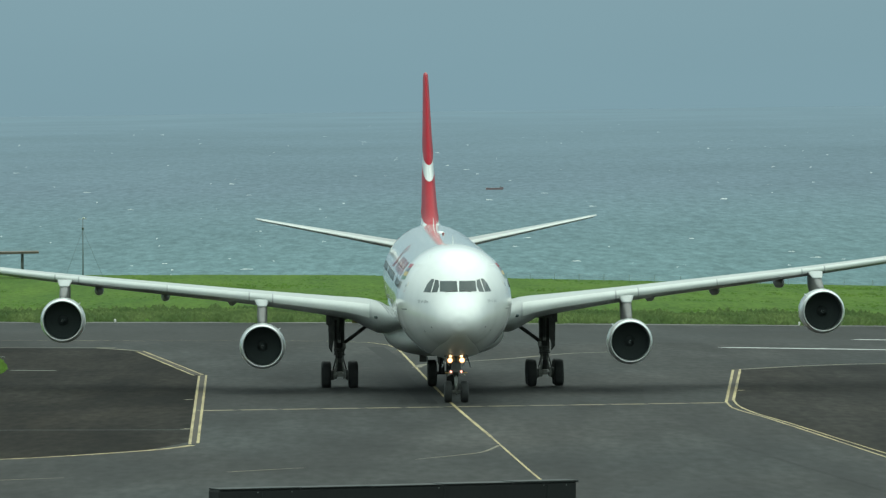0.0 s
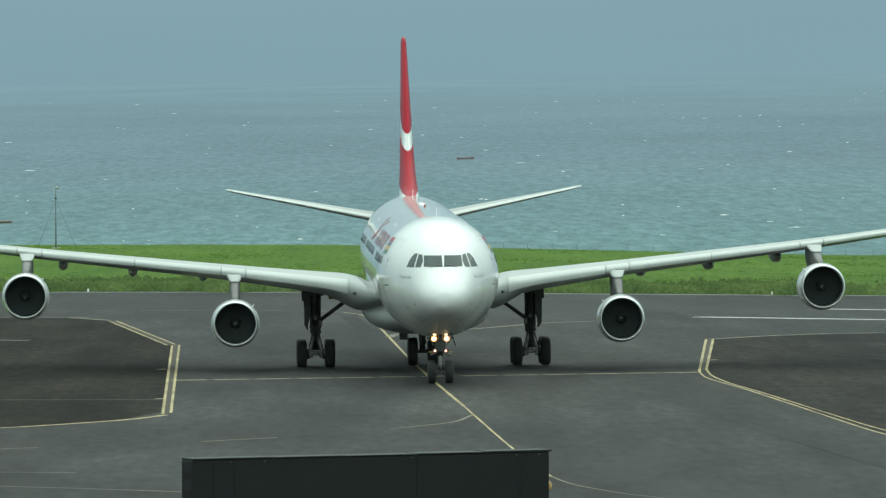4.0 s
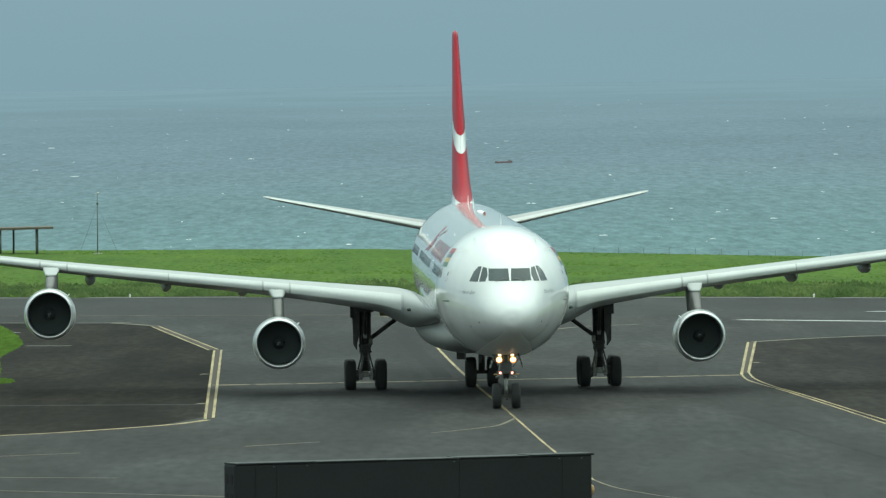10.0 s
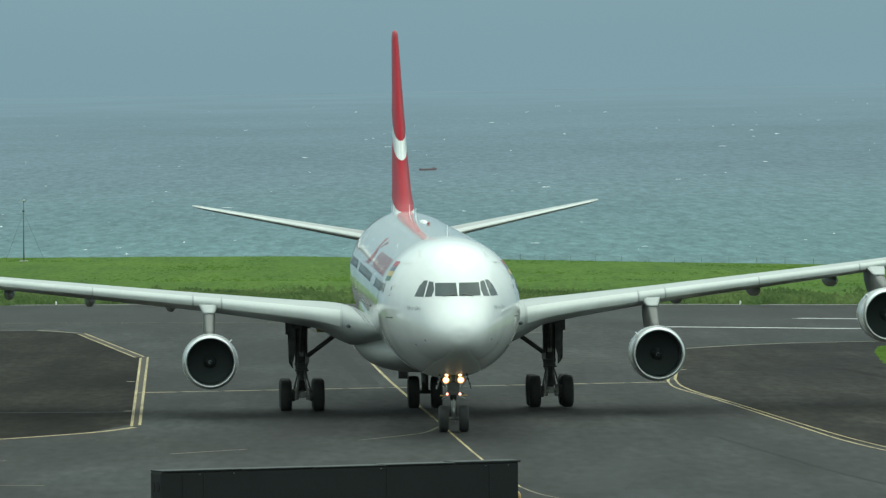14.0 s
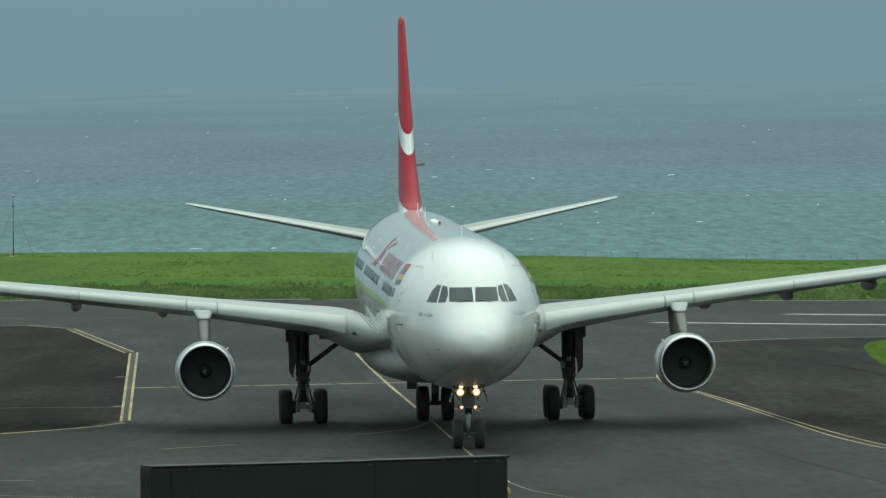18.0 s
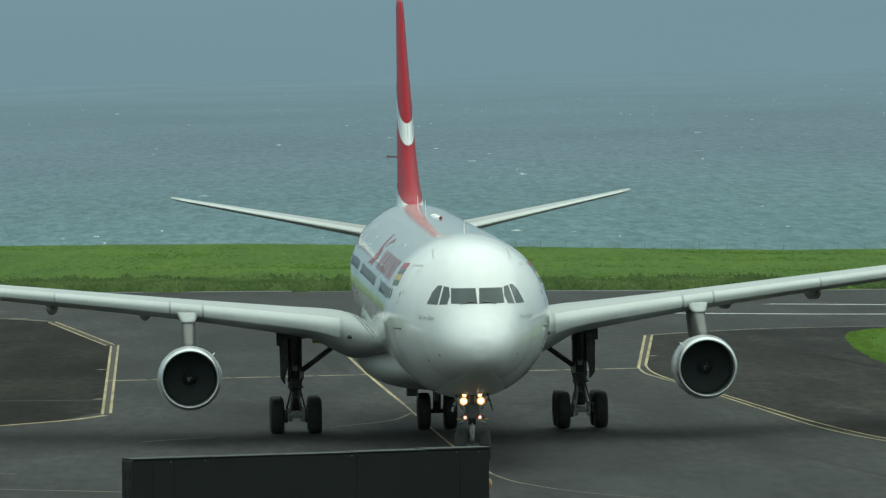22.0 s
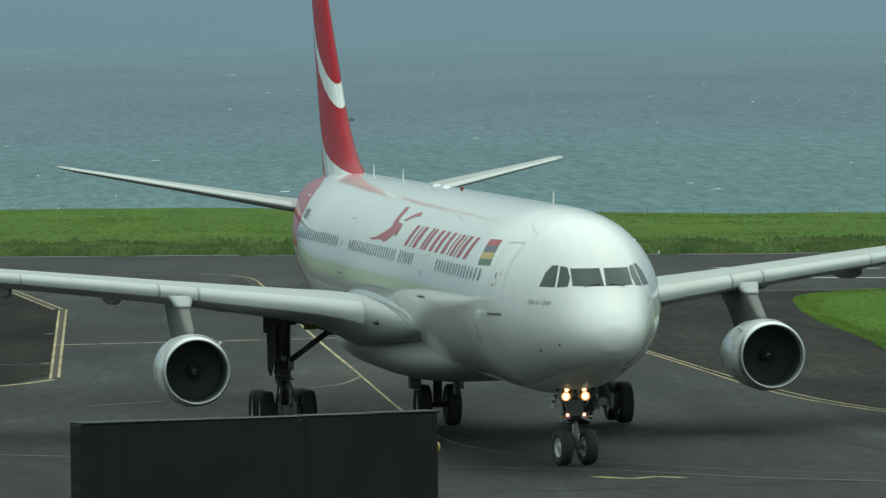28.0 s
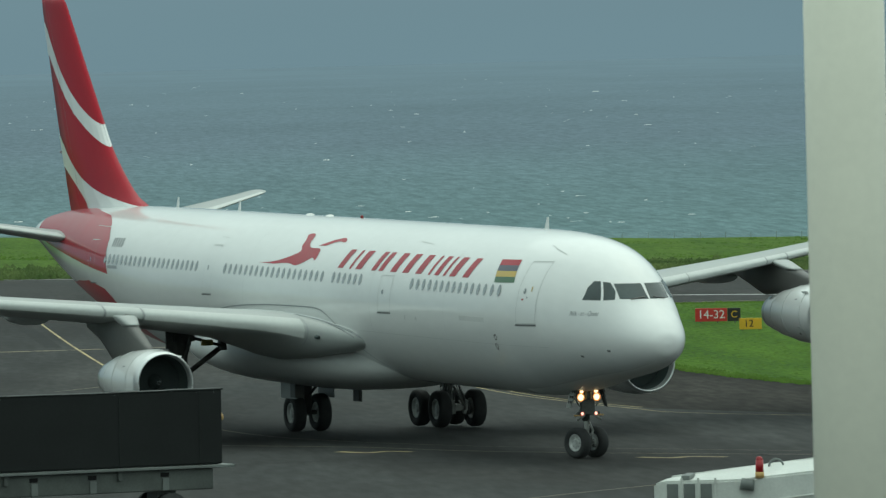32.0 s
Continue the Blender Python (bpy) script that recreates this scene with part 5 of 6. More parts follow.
for side in (-1, 1):
    x = side * 5.34
    bm = bmesh.new()
    add_rod(bm, (x, 32.04, 0.85), (x, 31.9, 2.0), 0.20, 0.20, 16)
    add_rod(bm, (x, 31.92, 1.7), (x, 31.7, 4.3), 0.26, 0.30, 16)
    add_rod(bm, (x, 31.92, 1.95), (x, 31.9, 2.12), 0.29, 0.29, 16)
    leg = part("main_gear_leg", bm, GEAR, airliner, "dark main landing gear leg", True)
    bm = bmesh.new()
    add_box(bm, (x - 0.13, 30.95, 0.60), (x + 0.13, 33.15, 0.86), 0.04)
    for d in (-0.99, 0.99):
        add_rod(bm, (x - 0.62, 32.04 + d, 0.70), (x + 0.62, 32.04 + d, 0.70), 0.09)
    part("bogie_beam", bm, GEAR_LIGHT, leg, "grey bogie beam with axles")
    for d in (-0.99, 0.99):
        for o in (-0.4, 0.4):
            bm = bmesh.new()
            add_rod(bm, (x + o - 0.08, 32.04 + d, 0.70), (x + o + 0.08, 32.04 + d, 0.70), 0.26, 0.26, 16)
            part("brake", bm, GEAR, leg, "", True)
    rod("side_brace", (x - side * 0.12, 31.9, 2.25), (x - side * 1.60, 31.6, 3.34), 0.10, GEAR, leg)
    rod("side_brace", (x - side * 0.12, 31.5, 3.76), (x - side * 1.55, 31.5, 3.34), 0.06, GEAR, leg)
    boxed("bay_fitting", (x - side * 0.66, 31.2, 3.38), (x - side * 1.10, 31.4, 3.60), PRIMER, leg, 0.05, "yellow-green primed fitting in the gear bay")
    rod("outer_link", (x + side * 0.62, 31.6, 4.1), (x + side * 0.55, 31.6, 3.55), 0.05, GEAR, leg)
    rod("drag_strut", (x, 31.9, 2.2), (x, 30.4, 4.0), 0.07, GEAR, leg)
    rod("scissor_link", (x, 32.35, 0.95), (x, 32.65, 1.45), 0.05, GEAR_LIGHT, leg)
    rod("scissor_link", (x, 32.65, 1.45), (x, 32.1, 1.95), 0.05, GEAR_LIGHT, leg)
    boxed("brace_joint", (x - side * 1.44, 31.45, 3.18), (x - side * 1.72, 31.75, 3.56), GEAR, leg, 0.04)
    boxed("trunnion", (x - 0.42, 31.3, 3.55), (x + 0.42, 32.2, 4.0), GEAR, leg, 0.05)
    for zz, rr in ((1.62, 0.24), (1.30, 0.20), (2.75, 0.29), (3.30, 0.30)):
        bm = bmesh.new()
        add_rod(bm, (x, 31.88, zz), (x, 31.86, zz + 0.10), rr, rr, 14)
        part("collar", bm, GEAR, leg, "", True)
    for o in (-0.22, 0.22):
        rod("torque_rod", (x + o, 30.95, 0.85), (x + o * 0.5, 31.7, 1.55), 0.045, GEAR_LIGHT, leg)
        boxed("brake_pipe", (x + o * 1.2 - 0.05, 30.78, 0.62), (x + o * 1.2 + 0.05, 30.92, 1.02), GEAR_LIGHT, leg, 0.02)
    for o in (-0.34, 0.34):
        rod("brake_rod", (x + o, 31.02, 0.46), (x + o * 0.7, 31.5, 0.98), 0.03, GEAR_LIGHT, leg)
        rod("brake_hose", (x + o * 0.6, 30.98, 0.95), (x + o * 0.35, 31.6, 1.75), 0.022, GEAR_LIGHT, leg)
        boxed("axle_nut", (x + o - 0.06, 30.90, 0.58), (x + o + 0.06, 30.97, 0.74), RIM, leg, 0.015)
    boxed("leg_plate", (x - 0.09, 31.55, 2.35), (x + 0.09, 31.62, 2.6), GEAR_LIGHT, leg, 0.01, "pale data plate on the leg")
    boxed("downlock", (x - side * 0.16, 31.55, 2.05), (x - side * 0.34, 31.75, 2.32), GEAR_LIGHT, leg, 0.03)
    for o in (0.17, -0.17):
        rod("hydraulic_line", (x + o, 31.75, 0.95), (x + o, 31.62, 3.5), 0.025, GEAR_LIGHT, leg)
    bm = bmesh.new()
    vs = [(x + side * 0.54, 31.35, 3.95), (x + side * 0.36, 31.95, 3.95), (x + side * 0.36, 31.95, 1.85), (x + side * 0.50, 31.50, 2.10)]
    vv = [bm.verts.new(p) for p in vs] + [bm.verts.new((p[0] + side * 0.05, p[1], p[2])) for p in vs]
    for q in ((0, 1, 2, 3), (7, 6, 5, 4), (0, 4, 5, 1), (1, 5, 6, 2), (2, 6, 7, 3), (3, 7, 4, 0)):
        bm.faces.new([vv[i] for i in q])
    part("gear_door", bm, GEAR, leg, "dark leg door plate")
    bm = bmesh.new()
    add_box(bm, (x + side * 0.24, 31.42, 2.50), (x + side * 0.56, 31.50, 4.05), 0.02)
    add_box(bm, (x + side * 0.50, 31.40, 3.30), (x + side * 0.68, 31.50, 4.15), 0.02)
    vs = [(x + side * 0.52, 31.44, 2.52), (x + side * 0.26, 31.44, 2.52), (x + side * 0.42, 31.44, 1.90)]
    vv = [bm.verts.new(p) for p in vs] + [bm.verts.new((p[0], p[1] + 0.05, p[2])) for p in vs]
    for q in ((0, 1, 2), (5, 4, 3), (0, 3, 4, 1), (1, 4, 5, 2), (2, 5, 3, 0)):
        bm.faces.new([vv[i] for i in q])
    part("leg_door", bm, GEAR, leg, "dark notched door on the outer side of the leg")
    bm = bmesh.new()
    for k in range(4):
        add_box(bm, (x - 0.30 + 0.03 * k, 31.35, 1.72 + 0.09 * k), (x + 0.30 - 0.05 * k, 31.55, 1.78 + 0.09 * k), 0.015)
    part("torque_link", bm, GEAR, leg, "dark forged links and pipe clamps")
    for o in (-0.36, 0.36):
        rod("brake_cable", (x + o, 31.05, 0.90), (x + o * 0.45, 31.45, 1.70), 0.035, GEAR, leg)
        boxed("bogie_clamp", (x + o * 0.6 - 0.07, 30.84, 0.50), (x + o * 0.6 + 0.07, 30.96, 0.62), GEAR_LIGHT, leg, 0.02)
bm = bmesh.new()
add_rod(bm, (0, 32.75, 0.70), (0, 32.6, 2.1), 0.15)
add_rod(bm, (-0.42, 32.75, 0.70), (0.42, 32.75, 0.70), 0.09)
add_rod(bm, (0, 32.7, 1.3), (0, 31.2, 2.0), 0.06)
cg = part("centre_gear_leg", bm, GEAR, airliner, "dark centre landing gear leg", True)
for o in (-0.75, 0.75):
    boxed("gear_door", (o - 0.02, 31.9, 1.25), (o + 0.02, 33.5, 1.9), PAINT_GREY, cg, 0.01, "pale gear bay door")

# nose gear: the upper leg stays, the lower leg turns with the steering
bm = bmesh.new()
add_rod(bm, (0, 6.67, 1.25), (0, 6.55, 2.6), 0.13, 0.15, 16)
add_rod(bm, (0, 6.6, 1.9), (0, 8.2, 2.4), 0.07)
add_box(bm, (-0.42, 6.42, 1.98), (0.42, 6.52, 2.16), 0.02)
add_box(bm, (-0.40, 6.40, 1.45), (0.40, 6.50, 1.57), 0.02)
nose_leg = part("nose_gear_leg", bm, GEAR, airliner, "dark nose landing gear leg with lamps", True, pose(0, NOSE_S - 6.67, 0))
bm = bmesh.new()
add_rod(bm, (0, 0, 0.5), (0, -0.05, 1.35), 0.085, 0.085, 14)
add_rod(bm, (-0.3, 0, 0.53), (0.3, 0, 0.53), 0.07)
add_rod(bm, (0, -0.2, 0.55), (0, -0.32, 0.95), 0.035)
add_rod(bm, (0, -0.32, 0.95), (0, -0.1, 1.3), 0.035)
steer_leg = part("steering_leg", bm, GEAR_LIGHT, airliner, "pale lower nose gear leg", True, pose(0, NOSE_S, 0))
bm = bmesh.new()
add_rod(bm, (-0.05, -0.38, 0.42), (0.05, -0.38, 0.42), 0.06)
part("tow_fitting", bm, GEAR, steer_leg)
for o in (-0.62, 0.62):
    bm = bmesh.new()
    vs = [(o * 0.72, 6.3, 2.45), (o * 0.78, 6.75, 2.40), (o * 1.12, 6.7, 1.72), (o * 1.08, 6.45, 1.70)]
    vv = [bm.verts.new(p) for p in vs] + [bm.verts.new((p[0] + 0.04, p[1], p[2])) for p in vs]
    for q in ((0, 1, 2, 3), (7, 6, 5, 4), (0, 4, 5, 1), (1, 5, 6, 2), (2, 6, 7, 3), (3, 7, 4, 0)):
        bm.faces.new([vv[i] for i in q])
    door = part("gear_door", bm, GEAR_LIGHT if o < 0 else GEAR, nose_leg, "slanted nose gear door")
    for r_ in range(3):
        for c_ in range(2):
            boxed("door_mark", (o * (0.86 + 0.085 * r_) - 0.03, 6.335 + 0.05 * r_ + 0.17 * c_, 2.20 - 0.17 * r_), (o * (0.86 + 0.085 * r_) + 0.03, 6.345 + 0.05 * r_ + 0.17 * c_, 2.28 - 0.17 * r_), SIGN_BLACK, door, 0.0)
    rod("door_hinge", (o * 0.70, 6.50, 2.40), (o * 0.48, 6.52, 2.34), 0.03, GEAR, nose_leg)
    # amber paints the lamps' warm light onto this arm
    boxed("taxi_lamp_arm", (o * 0.42, 6.40, 1.42), (o * 0.86, 6.46, 1.47), AMBER, nose_leg, 0.01, "arm under the taxi lamps, amber for their warm light")
    rod("steering_jack", (o * 0.30, 6.60, 1.62), (o * 0.62, 6.70, 1.40), 0.045, GEAR_LIGHT, nose_leg)


def lamp(x, z, r, mat, label, s=6.38):
    bm = bmesh.new()
    bmesh.ops.create_cone(bm, cap_ends=False, segments=18, radius1=r * 1.12, radius2=r * 0.85, depth=0.16, matrix=Matrix.Translation((x, s + 0.06, z)) @ Matrix.Rotation(radians(-90), 4, "X"))
    can = part("lamp_housing", bm, GEAR, nose_leg, "", True)
    bm = bmesh.new()
    bmesh.ops.create_uvsphere(bm, u_segments=16, v_segments=8, radius=1, matrix=Matrix.Translation((x, s + r * 0.25, z)) @ Matrix.Diagonal((r, r * 0.25, r, 1)))
    part("lamp_lens", bm, mat, can, label, True)
    # the glare round each lens, painted as a glowing rim
    v, f = revolve([(0.0, r * 1.0), (-0.012, r * 1.08), (0.0, r * 1.34)], 20)
    put("glare_ring", mesh_of("glare_ring", [(x + p[0], s + p[1], z + p[2]) for p in v], f, True), LAMP_GLOW if mat is LAMP_ON else LAMP_RED, can)


for o in (-0.29, 0.29):
    lamp(o, 2.05, 0.106, LAMP_ON, "glaring landing lamp")
    lamp(o * 0.90, 2.25, 0.064, LAMP_ON, "small bright lamp")
    lamp(o * 0.86, 1.50, 0.052, LAMP_SMALL, "small reddish-white taxi lamp")
    lamp(o * 0.48, 2.42, 0.034, LAMP_SMALL, "tiny bright lamp", 6.2)
# brackets with the lamps' warm glow put into their amber colour, and pale lower stays
for o in (-1, 1):
    boxed("lamp_bracket", (o * 0.10 - 0.025, 6.40, 1.98), (o * 0.10 + 0.025, 6.46, 2.34), AMBER, nose_leg, 0.01, "bracket beside the lamps, amber for their warm glow")
    rod("lower_stay", (o * 0.16, 6.42, 1.44), (o * 0.44, 6.40, 1.30), 0.045, GEAR_LIGHT, nose_leg)
    rod("door_link", (o * 0.30, 6.50, 1.75), (o * 0.56, 6.45, 2.15), 0.025, GEAR_LIGHT, nose_leg)
boxed("steering_box", (-0.24, 6.44, 1.55), (0.24, 6.62, 1.96), GEAR, nose_leg, 0.03)


def islands(faces):
    """The faces parted into connected pieces."""
    root = {}

    def find(a):
        while root.setdefault(a, a) != a:
            a = root[a]
        return a

    for q in faces:
        for v in q[1:]:
            root[find(v)] = find(q[0])
    groups = collections.defaultdict(list)
    for q in faces:
        groups[find(q[0])].append(q)
    return list(groups.values())


# the name under the cockpit, in small italic letters laid on the hull
def hull_words(txt, size, s0, s1, z):
    cu = bpy.data.curves.new("lettering", "FONT")
    cu.body, cu.size, cu.shear, cu.align_x, cu.align_y = txt, size, 0.3, "CENTER", "CENTER"
    tmp = bpy.data.objects.new("lettering", cu)
    scene.collection.objects.link(tmp)
    raw = bpy.data.meshes.new_from_object(tmp.evaluated_get(bpy.context.evaluated_depsgraph_get()))
    bpy.data.objects.remove(tmp)
    pts, tris = [tuple(q.co) for q in raw.vertices], [tuple(p.vertices) for p in raw.polygons]
    lo, hi = min(q[0] for q in pts), max(q[0] for q in pts)
    for side in (-1, 1):
        out = []
        for a, b, _ in pts:
            f_ = (a - lo) / (hi - lo)
            out.append(side_point(side, s0 + (s1 - s0) * (f_ if side > 0 else 1 - f_), z + b, 0.009))
        for island in islands(tris):
            used = sorted({v for q in island for v in q})
            back = {v: i for i, v in enumerate(used)}
            put("letter", mesh_of("letter", [out[v] for v in used], [tuple(back[v] for v in q) for q in island]), GREY_MARK, fuselage)


hull_words("Paille - en - Queue", 0.22, 2.40, 3.75, 4.96)
# skin joints round the hull and along it
for s in (12.4, 19.2, 31.8, 41.0):
    verts = [hull(s + d, radians(-62 + 304 * i / 60), 0.005) for i in range(61) for d in (-0.008, 0.008)]
    put("skin_joint", mesh_of("skin_joint", verts, [(2 * i, 2 * i + 1, 2 * i + 3, 2 * i + 2) for i in range(60)], True), SKIN_JOINT, fuselage)
for side in (-1, 1):
    for dz, s_a, s_b in ((-0.95, 5.0, 20.5),):
        verts = [side_point(side, s_a + (s_b - s_a) * i / 50, axis_z(s_a + (s_b - s_a) * i / 50) + dz + d, 0.0052) for i in range(51) for d in (-0.008, 0.008)]
        put("skin_joint", mesh_of("skin_joint", verts, [(2 * i, 2 * i + 1, 2 * i + 3, 2 * i + 2) for i in range(50)], True), SKIN_JOINT, fuselage)

# ---- things round the airfield ----
# black panelled body on a grey trailer
trailer = thing("equipment_trailer", "long black panel box on a grey flatbed trailer", "trailer", on_apron(-3.05, 138.0, 24.3))
TL, TZ0, TZ1, TD = 8.56, 1.72, 3.80, 0.62
boxed("panel_box", (0.0, 0.0, TZ0), (TL, TD, TZ1), BLACK_PANEL, trailer, 0.05, "matt black box body")
for i, x in enumerate((0.5, 1.0, 5.35, 7.85)):
    boxed("panel_seam", (x - 0.012, -0.012, TZ0 + 0.04), (x + 0.012, 0.004, TZ1 - 0.05), BLACK_EDGE if i else BLACK_PANEL, trailer, 0.0)
for x0, x1 in ((0.02, 1.9), (1.93, 3.6), (3.63, 5.3), (5.33, 7.0), (7.03, 8.6)):
    boxed("edge_strip", (x0, -0.02, TZ1 - 0.005), (x1, TD + 0.02, TZ1 + 0.03 + 0.012 * math.sin(x0 * 3)), BLACK_EDGE, trailer, 0.012, "dull greenish-black top capping")
for x in (0.9, 1.7, 5.2, 7.75, 8.3):
    bm = bmesh.new()
    add_rod(bm, (x, -0.03, TZ1 - 0.06), (x, 0.0, TZ1 - 0.06), 0.010, 0.010, 8)
    part("rivet", bm, VEHICLE_GREY, trailer)
hole_bm = bmesh.new()
bmesh.ops.create_cone(hole_bm, cap_ends=True, segments=14, radius1=0.075, radius2=0.075, depth=0.012, matrix=Matrix.Rotation(radians(90), 4, "Y"))
hole_me = bpy.data.meshes.new("vent_hole")
hole_bm.to_mesh(hole_me)
hole_bm.free()
hole_me.materials.append(HOLE)
for y in (0.18, 0.44):
    for k in range(5):
        put("vent_hole", hole_me, None, trailer, "", Matrix.Translation((-0.004, y, TZ1 - 0.32 - 0.42 * k)) @ Matrix.Diagonal((1, 1, 1.5, 1)))
boxed("deck_lip", (-0.2, -0.28, TZ0 - 0.09), (TL + 0.25, TD + 0.3, TZ0 - 0.015), VEHICLE_GREY, trailer, 0.015, "dull grey deck edge")
boxed("chassis", (-0.1, -0.1, 1.02), (TL - 0.35, TD + 1.2, TZ0 - 0.10), CHASSIS, trailer, 0.04, "dark grey steel chassis")
for x in (0.9, 2.5, 4.3, 6.55):
    boxed("chassis_slot", (x, -0.112, 1.42), (x + 0.26, -0.098, 1.54), HOLE, trailer, 0.0, "dark slot")
    boxed("stiffener", (x + 0.04, -0.16, 1.04), (x + 0.24, -0.10, 1.38), VEHICLE_GREY, trailer, 0.01)
for x in (1.7, 5.2):
    boxed("bracket", (x, -0.20, 1.36), (x + 0.12, -0.10, TZ0 - 0.10), CHASSIS, trailer, 0.015)
for x in (1.3, 6.9):
    for y in (0.0, 1.15):
        bm = bmesh.new()
        add_rod(bm, (x, y - 0.14, 0.48), (x, y + 0.14, 0.48), 0.48, 0.48, 24)
        part("trailer_wheel", bm, RUBBER, trailer, "black trailer wheel", True)
    rod("axle", (x, 0.1, 0.48), (x, 1.05, 0.48), 0.06, VEHICLE_GREY, trailer)
    boxed("axle_mount", (x - 0.3, 0.25, 0.52), (x + 0.3, 0.9, 1.04), VEHICLE_GREY, trailer, 0.03)
bm = bmesh.new()
bmesh.ops.create_uvsphere(bm, u_segments=12, v_segments=8, radius=0.10, matrix=Matrix.Translation((TL + 0.10, 0.30, 3.02)) @ Matrix.Diagonal((0.9, 1, 1.2, 1)))
add_box(bm, (TL - 0.01, 0.24, 2.96), (TL + 0.10, 0.36, 3.12), 0.01)
part("side_marker", bm, AMBER, trailer, "small amber side marker", True)

# white service vehicle with a red beacon
tug = thing("service_vehicle", "low white service vehicle with a red beacon on its roof", "service vehicle", on_apron(15.71, 130.7, -12.8))
bm = bmesh.new()
prof = [(0.0, 0.55), (0.0, 1.45), (0.25, 1.58), (2.2, 1.86), (4.4, 2.09), (6.4, 2.10), (6.5, 1.9), (6.5, 0.55)]
for y in (0.0, 1.7):
    for x, z in prof:
        bm.verts.new((x, y, z - (0.30 if y == 0.0 and z > 1.5 and x > 0.3 else 0.04 if z > 1.5 else 0.0)))
bm.verts.ensure_lookup_table()
n = len(prof)
bm.faces.new([bm.verts[i] for i in range(n)])
bm.faces.new([bm.verts[n + i] for i in reversed(range(n))])
for i in range(n):
    bm.faces.new([bm.verts[(i + 1) % n], bm.verts[i], bm.verts[n + i], bm.verts[n + (i + 1) % n]])
bmesh.ops.recalc_face_normals(bm, faces=bm.faces)
bmesh.ops.bevel(bm, geom=list(bm.edges), offset=0.05, segments=2, affect="EDGES")
part("body", bm, VEHICLE_WHITE, tug, "white sloping body")
for x in (0.35, 0.8, 1.25):
    boxed("side_panel", (x, -0.02, 1.05), (x + 0.30, 0.02, 1.46), VEHICLE_GREY, tug, 0.01, "grey recessed side panel")
    boxed("bracket", (x + 0.36, -0.05, 1.0), (x + 0.42, 0.0, 1.62), VEHICLE_WHITE, tug, 0.01)
boxed("roof_box", (0.72, 0.1, 1.40), (0.95, 1.5, 1.68), VEHICLE_GREY, tug, 0.03)
rod("deck_edge", (0.3, 1.68, 1.56), (4.4, 1.68, 2.05), 0.03, VEHICLE_WHITE, tug)
rod("handrail", (2.75, -0.12, 0.98), (6.4, -0.12, 1.40), 0.03, VEHICLE_WHITE, tug)
bm = bmesh.new()
add_rod(bm, (2.48, -0.02, 1.30), (2.52, -0.02, 1.58), 0.20, 0.17, 16)
part("lamp_housing", bm, VEHICLE_GREY, tug, "grey rounded lamp housing", True)
bm = bmesh.new()
add_rod(bm, (2.82, 0.05, 1.60), (2.82, 0.05, 1.76), 0.12, 0.12, 14)
part("beacon_base", bm, AMBER, tug, "amber beacon base", True)
bm = bmesh.new()
add_rod(bm, (2.82, 0.05, 1.74), (2.82, 0.05, 2.08), 0.115, 0.10, 16)
bmesh.ops.create_uvsphere(bm, u_segments=14, v_segments=8, radius=0.10, matrix=Matrix.Translation((2.82, 0.05, 2.08)))
part("beacon", bm, BEACON_DEEP, tug, "red rotating beacon", True)
bm = bmesh.new()
for i in range(9):
    a, b = math.pi * i / 9, math.pi * (i + 1) / 9
    add_rod(bm, (3.15 + 0.20 * math.cos(a), 1.3, 1.80 + 0.24 * math.sin(a)), (3.15 + 0.20 * math.cos(b), 1.3, 1.80 + 0.24 * math.sin(b)), 0.03, None, 8)
part("grab_handle", bm, VEHICLE_GREY, tug)
for x in (1.2, 5.2):
    for y in (0.12, 1.58):
        bm = bmesh.new()
        add_rod(bm, (x, y - 0.13, 0.45), (x, y + 0.13, 0.45), 0.45, 0.45, 24)
        part("wheel", bm, RUBBER, tug, "black wheel", True)

# cream round column of the terminal
bm = bmesh.new()
add_rod(bm, (0, 0, 0), (0, 0, 17.5), 0.42, 0.40, 48)
col = part("column", bm, COLUMN, None, "", True, on_apron(5.89, 25.0) @ pose(0, 0, 0, 0, -0.5, 0))
tagged(col, "smooth cream-painted round column", "column", "", "structure")


# airfield signs
def words(txt, size, mat, parent, at, label):
    cu = bpy.data.curves.new("lettering", "FONT")
    cu.body, cu.size, cu.align_x, cu.align_y, cu.extrude = txt, size, "CENTER", "CENTER", 0.005
    tmp = bpy.data.objects.new("lettering", cu)
    scene.collection.objects.link(tmp)
    me = bpy.data.meshes.new_from_object(tmp.evaluated_get(bpy.context.evaluated_depsgraph_get()))
    bpy.data.objects.remove(tmp)
    me.materials.clear()
    me.materials.append(mat)
    return put("lettering", me, None, parent, label, Matrix.Translation(at) @ pose(0, 0, 0, 90, 0, 0))


sign = thing("runway_sign", "red and black runway sign reading 14-32 standing on grass", "sign", on_apron(42.25, 330, -6))
boxed("panel", (-1.5, 0, 0.12), (0.35, 0.18, 0.88), SIGN_RED, sign, 0.02, "red panel")
boxed("panel", (0.37, 0, 0.12), (1.12, 0.18, 0.88), SIGN_BLACK, sign, 0.02, "black panel")
words("14-32", 0.68, SIGN_WHITE, sign, (-0.57, -0.012, 0.50), "white characters 14-32")
words("C", 0.56, SIGN_YELLOW, sign, (0.75, -0.012, 0.50), "yellow letter C")
for x in (-1.2, -0.2, 0.8):
    rod("post", (x, 0.09, -0.05), (x, 0.09, 0.14), 0.04, POST_DARK, sign)
sign2 = thing("taxiway_sign", "small yellow taxiway sign reading 12 standing on grass", "sign", on_apron(41.9, 314, -6))
